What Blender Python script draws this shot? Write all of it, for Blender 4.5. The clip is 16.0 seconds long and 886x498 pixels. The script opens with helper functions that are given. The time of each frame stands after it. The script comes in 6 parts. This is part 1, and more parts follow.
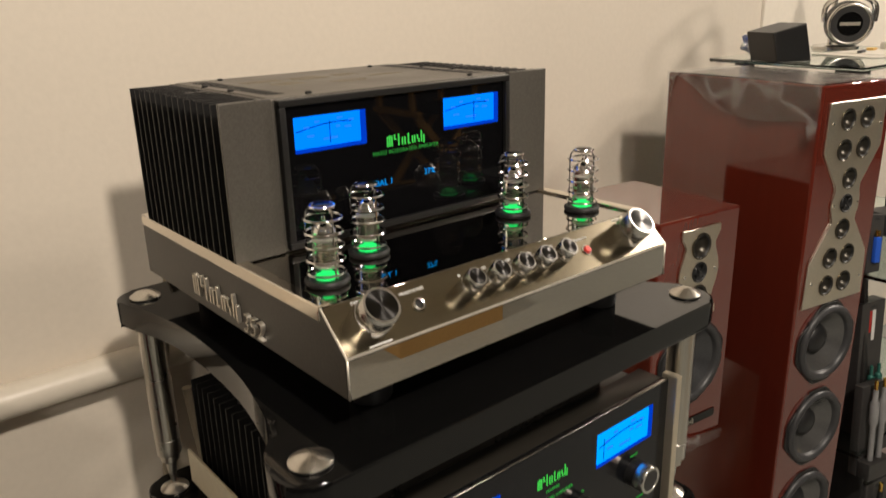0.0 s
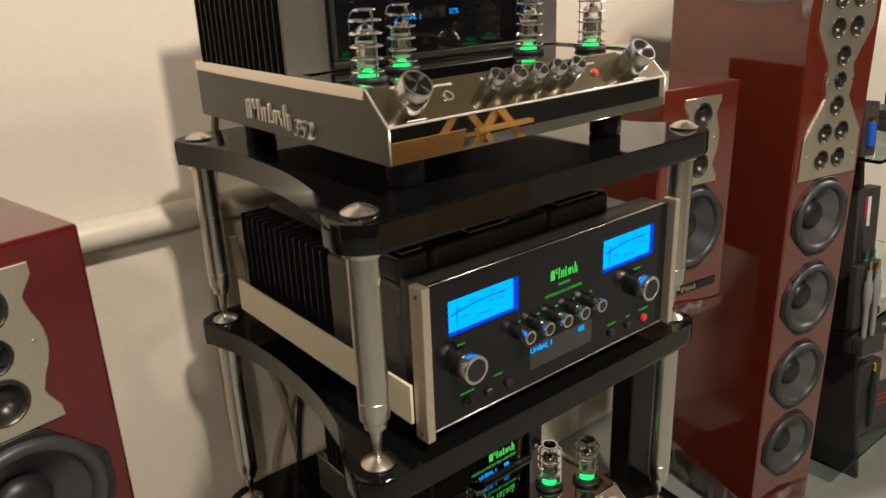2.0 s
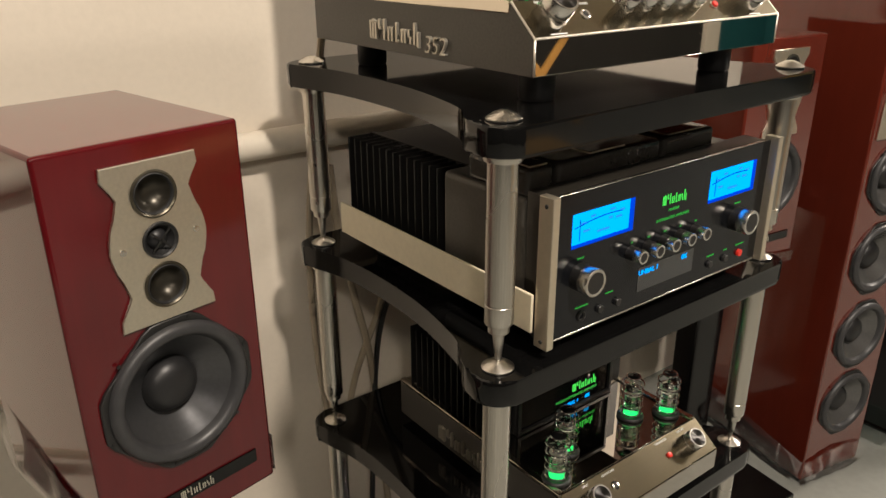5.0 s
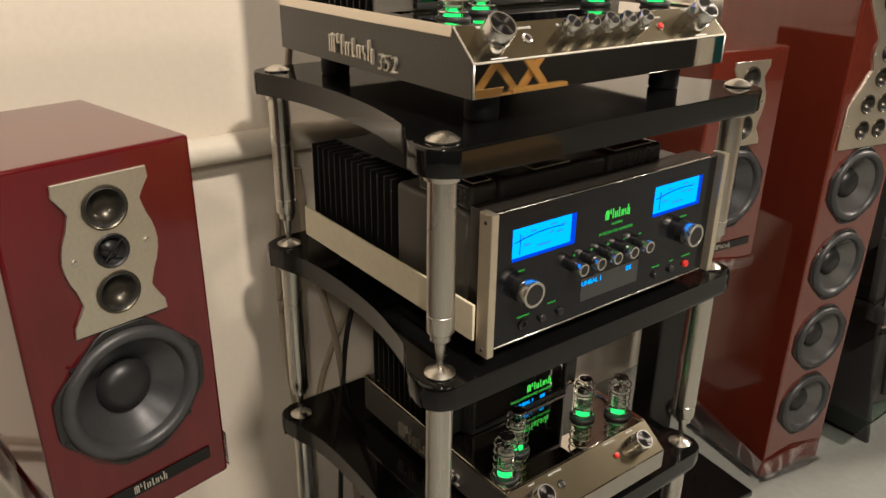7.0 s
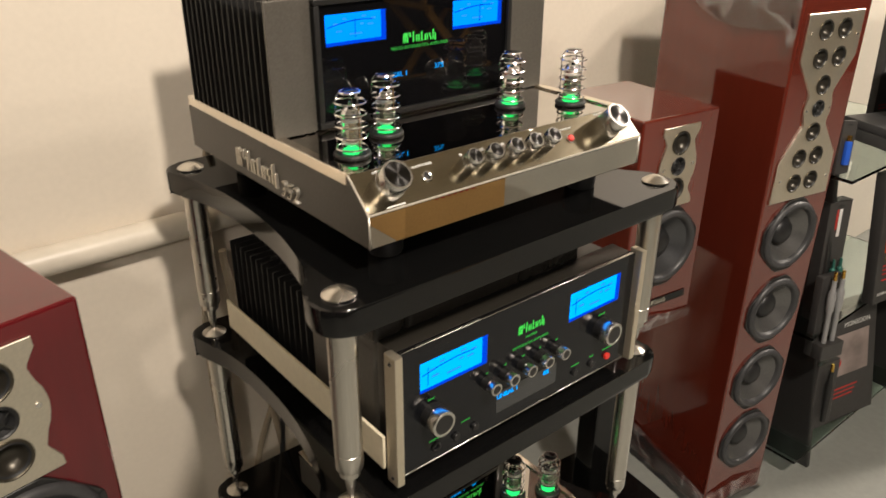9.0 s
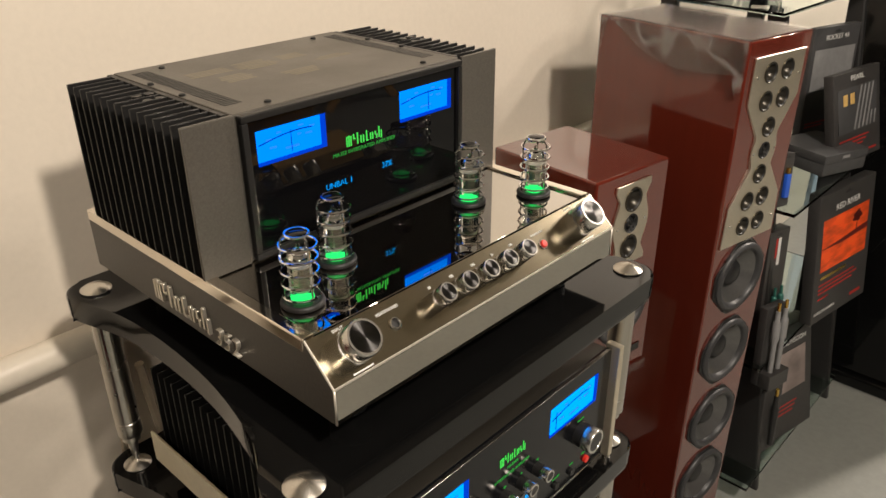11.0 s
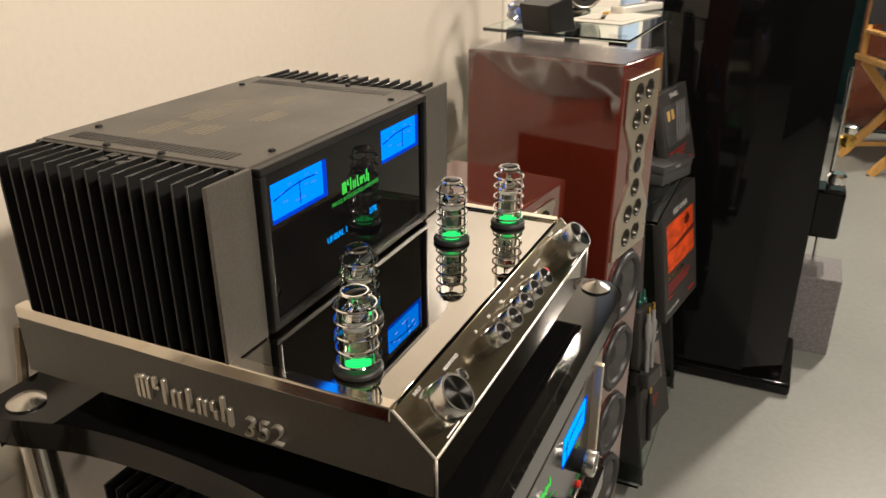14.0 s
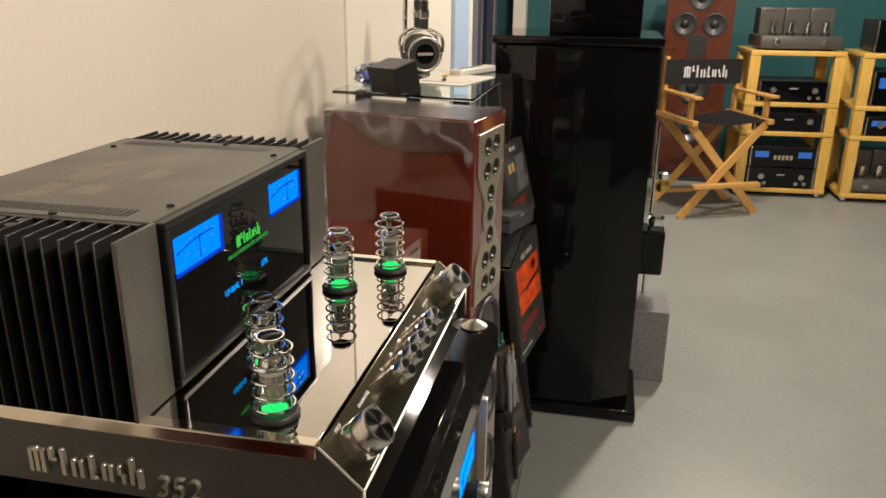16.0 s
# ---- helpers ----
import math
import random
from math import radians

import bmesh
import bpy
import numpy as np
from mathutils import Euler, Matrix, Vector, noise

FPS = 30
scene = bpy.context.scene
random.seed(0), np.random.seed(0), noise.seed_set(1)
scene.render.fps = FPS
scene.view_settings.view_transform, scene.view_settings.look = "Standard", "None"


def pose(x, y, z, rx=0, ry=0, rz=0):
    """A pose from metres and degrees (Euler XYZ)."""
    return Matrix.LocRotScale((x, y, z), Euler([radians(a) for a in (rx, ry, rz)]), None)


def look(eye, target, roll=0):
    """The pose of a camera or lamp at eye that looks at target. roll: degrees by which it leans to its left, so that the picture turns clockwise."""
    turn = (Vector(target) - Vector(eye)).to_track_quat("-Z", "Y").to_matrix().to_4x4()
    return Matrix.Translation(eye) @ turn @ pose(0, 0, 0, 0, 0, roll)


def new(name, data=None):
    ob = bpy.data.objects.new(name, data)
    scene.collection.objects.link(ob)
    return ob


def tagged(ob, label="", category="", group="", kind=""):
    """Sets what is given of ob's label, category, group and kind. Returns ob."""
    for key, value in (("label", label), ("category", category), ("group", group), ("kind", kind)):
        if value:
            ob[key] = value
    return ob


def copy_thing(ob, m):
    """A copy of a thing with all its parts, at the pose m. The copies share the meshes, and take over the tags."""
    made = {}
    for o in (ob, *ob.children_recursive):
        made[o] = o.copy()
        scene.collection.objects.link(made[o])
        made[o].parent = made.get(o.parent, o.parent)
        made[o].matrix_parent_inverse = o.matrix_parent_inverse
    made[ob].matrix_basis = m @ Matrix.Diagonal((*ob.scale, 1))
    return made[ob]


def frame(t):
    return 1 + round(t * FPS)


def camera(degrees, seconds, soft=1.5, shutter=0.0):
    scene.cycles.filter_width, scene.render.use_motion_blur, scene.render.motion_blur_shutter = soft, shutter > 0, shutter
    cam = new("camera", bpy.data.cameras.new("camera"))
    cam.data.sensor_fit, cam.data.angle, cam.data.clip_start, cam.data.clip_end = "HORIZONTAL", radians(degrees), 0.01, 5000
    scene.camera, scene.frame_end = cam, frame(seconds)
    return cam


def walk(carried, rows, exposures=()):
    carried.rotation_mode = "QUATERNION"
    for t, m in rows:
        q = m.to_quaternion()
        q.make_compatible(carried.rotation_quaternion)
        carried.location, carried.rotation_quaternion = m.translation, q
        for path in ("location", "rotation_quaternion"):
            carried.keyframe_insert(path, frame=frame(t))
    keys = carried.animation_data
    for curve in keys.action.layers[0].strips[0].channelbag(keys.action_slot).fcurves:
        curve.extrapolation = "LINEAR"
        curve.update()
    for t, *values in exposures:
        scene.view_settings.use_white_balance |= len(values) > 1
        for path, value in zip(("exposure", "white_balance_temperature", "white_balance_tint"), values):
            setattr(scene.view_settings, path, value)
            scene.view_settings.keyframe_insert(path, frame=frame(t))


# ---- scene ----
cam = camera(60.1, 16.0, shutter=0.4)
PATH = [
    (0, (0.013, 0.005, 1.42), (1.231, 1.464, 0.797), -1.5),
    (0.5, (0.006, -0.043, 1.365), (1.182, 1.446, 0.736), -2.7),
    (1, (-0.03, -0.072, 1.33), (1.143, 1.407, 0.669), -2.6),
    (1.5, (-0.067, -0.103, 1.306), (1.113, 1.363, 0.627), -2.4),
    (2, (-0.107, -0.109, 1.286), (1.067, 1.353, 0.591), -2.2),
    (2.5, (-0.159, -0.098, 1.275), (1.004, 1.366, 0.566), -1.9),
    (3, (-0.201, -0.074, 1.266), (0.946, 1.396, 0.542), -1.5),
    (3.5, (-0.227, -0.059, 1.243), (0.904, 1.416, 0.506), -1.1),
    (4, (-0.242, -0.061, 1.231), (0.883, 1.414, 0.485), -0.8),
    (6.5, (-0.218, -0.122, 1.258), (0.908, 1.344, 0.494), 0.6),
    (7, (-0.204, -0.136, 1.277), (0.913, 1.325, 0.491), 0.8),
    (7.5, (-0.185, -0.142, 1.303), (0.925, 1.309, 0.487), 0.8),
    (8, (-0.167, -0.138, 1.34), (0.943, 1.296, 0.497), 0.7),
    (8.5, (-0.137, -0.128, 1.404), (0.98, 1.288, 0.539), 0.5),
    (9, (-0.086, -0.116, 1.454), (1.057, 1.276, 0.584), 0.3),
    (9.5, (-0.041, -0.095, 1.494), (1.144, 1.262, 0.623), 0.0),
    (10, (-0.017, -0.033, 1.545), (1.214, 1.278, 0.669), -0.4),
    (12.5, (-0.007, 0.153, 1.543), (1.426, 1.216, 0.639), 0.3),
    (13, (-0.036, 0.196, 1.539), (1.462, 1.189, 0.663), 0.0),
    (13.5, (-0.077, 0.253, 1.526), (1.506, 1.139, 0.684), -0.1),
    (14, (-0.112, 0.291, 1.522), (1.553, 1.057, 0.722), -0.2),
    (14.5, (-0.138, 0.316, 1.522), (1.591, 0.973, 0.76), -0.3),
    (15, (-0.158, 0.328, 1.522), (1.619, 0.895, 0.801), -0.2),
    (15.5, (-0.167, 0.324, 1.524), (1.65, 0.805, 0.84), 0.2),
    (16, (-0.173, 0.33, 1.518), (1.679, 0.717, 0.871), 0.6),
]
EXPOSURES = [(0.0, 0.05), (1.0, 0.17), (2.5, 0.49), (4.0, 0.52), (8.0, 0.57), (9.0, 0.55), (10.0, 0.27), (12.5, 0.33), (14.0, 0.30), (16.0, 0.14)]
walk(cam, [(t, look(eye, target, roll)) for t, eye, target, roll in PATH], EXPOSURES)

FLOOR, WALL_Y, CEIL = 0.03, 1.11, 3.10

# ---------------------------------------------------------------- world and lamps
world = bpy.data.worlds.new("world")
world.use_nodes = True
scene.world = world
world.node_tree.nodes["Background"].inputs[0].default_value = (1.0, 0.86, 0.7, 1)
world.node_tree.nodes["Background"].inputs[1].default_value = 0.008
scene.view_settings.exposure = 0.0


def ceiling_lamp(x, y, power, radius=0.07, colour=(1.0, 0.88, 0.755), z=CEIL - 0.10):
    data = bpy.data.lights.new("unseen_ceiling_lamp", "SPOT")
    data.spot_size, data.spot_blend = radians(168), 0.25
    data.energy, data.shadow_soft_size, data.color = power, radius, colour
    ob = new("unseen_ceiling_lamp", data)
    ob.matrix_world = pose(x, y, z)
    return ob


# unseen lamps: the first follows the cast shadows, the others are added fill
ceiling_lamp(0.22, -1.10, 216, 0.10)
ceiling_lamp(3.9, -0.35, 190, 0.09)
ceiling_lamp(4.9, -0.80, 150, 0.10)
ceiling_lamp(-1.6, -2.6, 90, 0.12)


# ---------------------------------------------------------------- materials
def mat(name, base, rough=0.5, metal=0.0, grain=0.0, scale=40.0, bump=0.0, coat=0.0, rvar=0.0, stretch=(1, 1, 1),
        emit=None, power=0.0, spec=0.5, big=0.0, bigscale=2.5):
    """Principled material with fine grain and larger stains in colour and gloss, and fine relief."""
    m = bpy.data.materials.new(name)
    m.use_nodes = True
    nt = m.node_tree
    b = nt.nodes["Principled BSDF"]
    b.inputs["Base Color"].default_value = (*base, 1)
    b.inputs["Roughness"].default_value = rough
    b.inputs["Metallic"].default_value = metal
    b.inputs["Specular IOR Level"].default_value = spec
    b.inputs["Coat Weight"].default_value = coat
    b.inputs["Coat Roughness"].default_value = 0.03
    if emit:
        b.inputs["Emission Color"].default_value = (*emit, 1)
        b.inputs["Emission Strength"].default_value = power
    if grain or bump or rvar or big:
        co = nt.nodes.new("ShaderNodeTexCoord")
        mp = nt.nodes.new("ShaderNodeMapping")
        mp.inputs["Scale"].default_value = stretch
        nt.links.new(co.outputs["Object"], mp.inputs["Vector"])
        n1 = nt.nodes.new("ShaderNodeTexNoise")
        n1.inputs["Scale"].default_value, n1.inputs["Detail"].default_value = scale, 4
        nt.links.new(mp.outputs[0], n1.inputs["Vector"])
        n2 = nt.nodes.new("ShaderNodeTexNoise")
        n2.inputs["Scale"].default_value, n2.inputs["Detail"].default_value = bigscale, 5
        nt.links.new(co.outputs["Object"], n2.inputs["Vector"])

        def ranged(src, lo, hi):
            r = nt.nodes.new("ShaderNodeMapRange")
            r.inputs["From Min"].default_value, r.inputs["From Max"].default_value = 0.3, 0.7
            r.inputs["To Min"].default_value, r.inputs["To Max"].default_value = lo, hi
            nt.links.new(src, r.inputs["Value"])
            return r.outputs[0]

        if grain or big:
            mul = nt.nodes.new("ShaderNodeMath")
            mul.operation = "MULTIPLY"
            nt.links.new(ranged(n1.outputs["Fac"], 1 - grain, 1 + grain), mul.inputs[0])
            nt.links.new(ranged(n2.outputs["Fac"], 1 - big, 1 + big), mul.inputs[1])
            sc = nt.nodes.new("ShaderNodeVectorMath")
            sc.operation = "SCALE"
            sc.inputs[0].default_value = base
            nt.links.new(mul.outputs[0], sc.inputs["Scale"])
            nt.links.new(sc.outputs[0], b.inputs["Base Color"])
        if rvar:
            nt.links.new(ranged(n2.outputs["Fac"], max(0.0, rough - rvar), rough + rvar), b.inputs["Roughness"])
        if bump:
            bp = nt.nodes.new("ShaderNodeBump")
            bp.inputs["Strength"].default_value, bp.inputs["Distance"].default_value = bump, 0.002
            nt.links.new(n1.outputs["Fac"], bp.inputs["Height"])
            nt.links.new(bp.outputs[0], b.inputs["Normal"])
    return m


def glow(name, colour, power):
    m = bpy.data.materials.new(name)
    m.use_nodes = True
    nt = m.node_tree
    nt.nodes.remove(nt.nodes["Principled BSDF"])
    e = nt.nodes.new("ShaderNodeEmission")
    e.inputs[0].default_value, e.inputs[1].default_value = (*colour, 1), power
    nt.links.new(e.outputs[0], nt.nodes["Material Output"].inputs[0])
    return m


def clear(name, tint=(1, 1, 1), rough=0.0, ior=1.45):
    m = bpy.data.materials.new(name)
    m.use_nodes = True
    b = m.node_tree.nodes["Principled BSDF"]
    b.inputs["Base Color"].default_value = (*tint, 1)
    b.inputs["Roughness"].default_value = rough
    b.inputs["IOR"].default_value = ior
    b.inputs["Transmission Weight"].default_value = 1.0
    return m


def thin_film(name, haze, rough, crease=0.0):
    """Thin clear plastic: see-through, with gloss and a faint milky haze."""
    m = bpy.data.materials.new(name)
    m.use_nodes = True
    nt = m.node_tree
    nt.nodes.remove(nt.nodes["Principled BSDF"])
    tr, gl, df = (nt.nodes.new("ShaderNodeBsdf" + k) for k in ("Transparent", "Glossy", "Diffuse"))
    gl.inputs["Roughness"].default_value = rough
    df.inputs[0].default_value = (0.75, 0.72, 0.7, 1)
    co, nz = nt.nodes.new("ShaderNodeTexCoord"), nt.nodes.new("ShaderNodeTexNoise")
    nz.inputs["Scale"].default_value, nz.inputs["Detail"].default_value = 14, 4
    nt.links.new(co.outputs["Object"], nz.inputs["Vector"])
    bp = nt.nodes.new("ShaderNodeBump")
    bp.inputs["Strength"].default_value, bp.inputs["Distance"].default_value = 0.12, 0.004
    nt.links.new(nz.outputs["Fac"], bp.inputs["Height"])
    nt.links.new(bp.outputs[0], gl.inputs["Normal"])
    m1, m2, fr = nt.nodes.new("ShaderNodeMixShader"), nt.nodes.new("ShaderNodeMixShader"), nt.nodes.new("ShaderNodeFresnel")
    fr.inputs[0].default_value = 1.28
    m1.inputs[0].default_value = haze
    if crease:
        # thin whitish creases where the film has been folded
        n2 = nt.nodes.new("ShaderNodeTexNoise")
        n2.inputs["Scale"].default_value, n2.inputs["Detail"].default_value, n2.inputs["Distortion"].default_value = 9, 2, 0.4
        nt.links.new(co.outputs["Object"], n2.inputs["Vector"])
        src = n2.outputs["Fac"]
        for op, val in (("SUBTRACT", 0.5), ("ABSOLUTE", 0), ("MULTIPLY", -24.0), ("ADD", 1.0), ("MAXIMUM", 0.0), ("MULTIPLY", crease), ("ADD", haze)):
            k = nt.nodes.new("ShaderNodeMath")
            k.operation = op
            nt.links.new(src, k.inputs[0])
            k.inputs[1].default_value = val
            src = k.outputs[0]
        nt.links.new(src, m1.inputs[0])
    nt.links.new(tr.outputs[0], m1.inputs[1])
    nt.links.new(df.outputs[0], m1.inputs[2])
    nt.links.new(fr.outputs[0], m2.inputs[0])
    nt.links.new(m1.outputs[0], m2.inputs[1])
    nt.links.new(gl.outputs[0], m2.inputs[2])
    nt.links.new(m2.outputs[0], nt.nodes["Material Output"].inputs[0])
    return m


WALLP = mat("cream_wall_paint", (0.70, 0.63, 0.53), 0.55, grain=0.02, scale=90, bump=0.12, big=0.035, bigscale=1.2, rvar=0.08)
WALLW = mat("white_wall_paint", (0.78, 0.72, 0.62), 0.5, grain=0.02, scale=80, bump=0.1, big=0.03)
TEAL = mat("teal_wall_paint", (0.015, 0.098, 0.108), 0.5, grain=0.04, scale=60, bump=0.1, big=0.08)
DARKW = mat("dark_wall_covering", (0.018, 0.017, 0.016), 0.8, grain=0.1, scale=60, bump=0.1, big=0.1)
CEILP = mat("ceiling_paint", (0.60, 0.56, 0.50), 0.8, grain=0.03, scale=60, bump=0.1, big=0.05)
FLOORM = mat("grey_floor_paint", (0.265, 0.272, 0.25), 0.40, grain=0.05, scale=55, bump=0.08, big=0.05, bigscale=2.2, rvar=0.035)
BLACKG = mat("black_gloss_lacquer", (0.004, 0.004, 0.004), 0.06, coat=0.0, spec=0.36, grain=0.1, scale=30, rvar=0.03, bump=0.01)
# satin black, its base lightened to stand for light from the left
SIDEP = mat("lightened_satin_black", (0.078, 0.072, 0.062), 0.42, grain=0.12, scale=300, bump=0.06, rvar=0.08)
SPUN = mat("spun_black_face", (0.065, 0.063, 0.062), 0.26, metal=1.0, grain=0.1, scale=120)
_t = SPUN.node_tree.nodes.new("ShaderNodeTangent")
_t.direction_type, _t.axis = "RADIAL", "Z"
SPUN.node_tree.links.new(_t.outputs[0], SPUN.node_tree.nodes["Principled BSDF"].inputs["Tangent"])
SPUN.node_tree.nodes["Principled BSDF"].inputs["Anisotropic"].default_value = 0.92
BLACKA = mat("black_anodised_metal", (0.022, 0.0215, 0.021), 0.36, metal=0.4, grain=0.15, scale=350, bump=0.08, rvar=0.06)
BLACKS = mat("black_satin_paint", (0.02, 0.0195, 0.019), 0.42, grain=0.12, scale=300, bump=0.06, rvar=0.08)
GREYTOP = mat("charcoal_powder_coat", (0.105, 0.096, 0.083), 0.40, metal=0.35, grain=0.12, scale=500, bump=0.10, rvar=0.07, bigscale=9)
BLACKP = mat("black_plastic", (0.014, 0.014, 0.014), 0.45, grain=0.1, scale=120, bump=0.05, rvar=0.1)
RUBBER = mat("black_rubber", (0.013, 0.013, 0.0135), 0.5, grain=0.15, scale=100, bump=0.08, rvar=0.08)
GLASSB = mat("black_glass_panel", (0.003, 0.003, 0.0035), 0.03, coat=0.0, grain=0.1, scale=20, rvar=0.012, spec=0.34)
MIRROR = mat("polished_steel", (0.50, 0.47, 0.425), 0.018, metal=1.0, grain=0.015, scale=25, rvar=0.008)
# warm base carries part of the cream wall's reflection
POLISH = mat("polished_warm_steel", (0.82, 0.75, 0.64), 0.10, metal=1.0, grain=0.02, scale=25, rvar=0.03)
SLOPE = mat("brushed_bronze_steel", (0.30, 0.26, 0.185), 0.20, metal=1.0, grain=0.05, scale=20, stretch=(2, 60, 60), rvar=0.03)
STEEL = mat("brushed_steel", (0.58, 0.55, 0.50), 0.27, metal=1.0, grain=0.06, scale=20, stretch=(30, 30, 1.2), bump=0.05, rvar=0.05)
CHROME = mat("chrome", (0.90, 0.89, 0.88), 0.07, metal=1.0, grain=0.02, scale=30, rvar=0.03)
KNOBM = mat("turned_aluminium", (0.66, 0.64, 0.6), 0.24, metal=1.0, grain=0.05, scale=60, bump=0.04, rvar=0.05)
CHAMP = mat("champagne_aluminium", (0.67, 0.60, 0.47), 0.36, metal=0.85, grain=0.03, scale=120, bump=0.03, rvar=0.05)
PLATE = mat("satin_champagne_plate", (0.69, 0.635, 0.53), 0.36, metal=0.95, grain=0.05, scale=260, bump=0.05, rvar=0.05)
CHERRY = mat("cherry_red_lacquer", (0.082, 0.004, 0.006), 0.09, coat=0.4, grain=0.10, scale=9, stretch=(6, 6, 0.7), rvar=0.03, big=0.10)
# same cherry lacquer, with the brownish reflection mixed into its base colour
CHERRYB = mat("cherry_lacquer_brown_reflection", (0.115, 0.017, 0.009), 0.09, coat=1.0, grain=0.035, scale=9, stretch=(6, 6, 0.7), rvar=0.03, big=0.10)
CONE = mat("grey_cone", (0.075, 0.076, 0.080), 0.30, metal=0.55, grain=0.08, scale=200, bump=0.03, rvar=0.05)
CONEL = mat("light_grey_cone", (0.135, 0.133, 0.130), 0.30, metal=0.55, grain=0.08, scale=200, bump=0.03, rvar=0.05)
RAIL = mat("pale_champagne_lacquer", (0.74, 0.67, 0.50), 0.35, grain=0.04, scale=120, bump=0.03, rvar=0.05)
DOME = mat("dark_dome", (0.02, 0.02, 0.021), 0.40, metal=0.2, grain=0.1, scale=80, rvar=0.05)
BLUE = glow("blue_meter_light", (0.0, 0.195, 1.0), 1.35)
CYANM = glow("cyan_blue_meter_light", (0.0, 0.30, 1.0), 1.4)
BLUED = glow("meter_recess_shade", (0.0, 0.05, 0.62), 0.9)
GREEN = glow("green_tube_light", (0.02, 0.80, 0.15), 1.25)
GREENT = glow("green_lettering", (0.08, 0.80, 0.10), 0.75)
GREENS = glow("small_green_lettering", (0.07, 0.60, 0.09), 0.40)
CYANT = glow("cyan_display", (0.0, 0.33, 0.95), 1.0)
NEEDLE = glow("dark_meter_print", (0.0, 0.025, 0.30), 0.6)
REDL = mat("red_indicator", (0.5, 0.02, 0.015), 0.3, emit=(1, 0.05, 0.02), power=0.10)
SILVERP = mat("silver_lettering", (0.60, 0.56, 0.48), 0.32, metal=0.8, grain=0.05, scale=90)
WHITEP = mat("white_print", (0.7, 0.7, 0.68), 0.5)
CABLE = mat("beige_cable", (0.36, 0.30, 0.22), 0.5, grain=0.06, scale=60, rvar=0.1)
PIPEM = mat("painted_pipe", (0.70, 0.64, 0.54), 0.38, grain=0.03, scale=60, bump=0.1, big=0.04)
GLASS = clear("tube_glass", (0.97, 0.98, 0.97))
SHELFG = clear("shelf_glass", (0.80, 0.93, 0.89))
FILM = thin_film("protective_film", 0.07, 0.22)
FILM2 = thin_film("crumpled_film", 0.040, 0.15, 0.20)
YELLOW = mat("yellow_pine", (0.68, 0.42, 0.095), 0.35, grain=0.12, scale=12, stretch=(8, 8, 1), coat=0.3, rvar=0.08, big=0.06)
BEECH = mat("varnished_beech", (0.64, 0.35, 0.10), 0.32, grain=0.16, scale=14, stretch=(9, 9, 1), coat=0.4, rvar=0.08, big=0.08)
CANVAS = mat("black_canvas", (0.014, 0.014, 0.016), 0.85, grain=0.2, scale=400, bump=0.2)
WOODR = mat("red_wood_veneer", (0.095, 0.024, 0.010), 0.28, grain=0.25, scale=10, stretch=(10, 10, 0.8), coat=0.5, rvar=0.05, big=0.1)
CARDB = mat("black_card", (0.040, 0.038, 0.037), 0.45, grain=0.1, scale=60, rvar=0.06)
CARDG = mat("grey_card", (0.06, 0.06, 0.062), 0.5, grain=0.1, scale=60, rvar=0.06)
REDP = mat("red_print", (0.42, 0.02, 0.015), 0.45, grain=0.1, scale=60)
ORANGEP = mat("orange_sunset_print", (0.85, 0.09, 0.012), 0.45, grain=0.4, scale=22, stretch=(1, 1, 3), big=0.3, bigscale=9)
GOLD = mat("gold_plug", (0.75, 0.48, 0.12), 0.25, metal=1.0, grain=0.05, scale=50)
GREYC = mat("grey_cable", (0.25, 0.25, 0.25), 0.4, grain=0.1, scale=60)
GREENC = mat("green_plug", (0.04, 0.16, 0.13), 0.35, metal=0.4, grain=0.1, scale=60)
BLUEP = mat("blue_plastic", (0.02, 0.10, 0.55), 0.3, grain=0.1, scale=60)
WHITEB = mat("white_plastic", (0.72, 0.69, 0.62), 0.35, grain=0.03, scale=60, rvar=0.06)
PAPER = mat("white_paper", (0.72, 0.68, 0.60), 0.7, grain=0.03, scale=60)
CARPETB = mat("dark_felt", (0.03, 0.03, 0.032), 0.9, grain=0.2, scale=300, bump=0.3)


# ---------------------------------------------------------------- mesh helpers
def keep_flat(me):
    """Leaves the large faces between narrow rounded edges flat, so that they mirror without a bow."""
    if len(me.polygons) > 900:
        return
    area = [p.area for p in me.polygons]
    limit = (6 if len(area) > 40 else 1.2) * sum(area) / len(area)
    for p, a in zip(me.polygons, area):
        p.use_smooth = a < limit


def link_mesh(name, bm, material, smooth=True):
    me = bpy.data.meshes.new(name)
    bmesh.ops.recalc_face_normals(bm, faces=bm.faces)
    bm.to_mesh(me)
    bm.free()
    if smooth:
        me.polygons.foreach_set("use_smooth", [True] * len(me.polygons))
        me.set_sharp_from_angle(angle=radians(38))
        keep_flat(me)
    me.materials.append(material)
    return new(name, me)


def part(name, bm, material, parent, label=""):
    ob = link_mesh(name, bm, material)
    ob.parent = parent
    if label:
        ob["label"] = label
    return ob


def thing(name, m, label, category, group="", kind=""):
    ob = new(name)
    ob.empty_display_size = 0.05
    ob.matrix_world = m
    return tagged(ob, label, category, group, kind)


def box(x0, x1, y0, y1, z0, z1, bevel=0.002, seg=2, bm=None):
    own = bmesh.new()
    bmesh.ops.create_cube(own, size=1, matrix=Matrix.LocRotScale(((x0 + x1) / 2, (y0 + y1) / 2, (z0 + z1) / 2), None, (abs(x1 - x0), abs(y1 - y0), abs(z1 - z0))))
    if bevel:
        bmesh.ops.bevel(own, geom=own.edges[:], offset=bevel, segments=seg, affect="EDGES", profile=0.5)
    return own if bm is None else merge(bm, own)


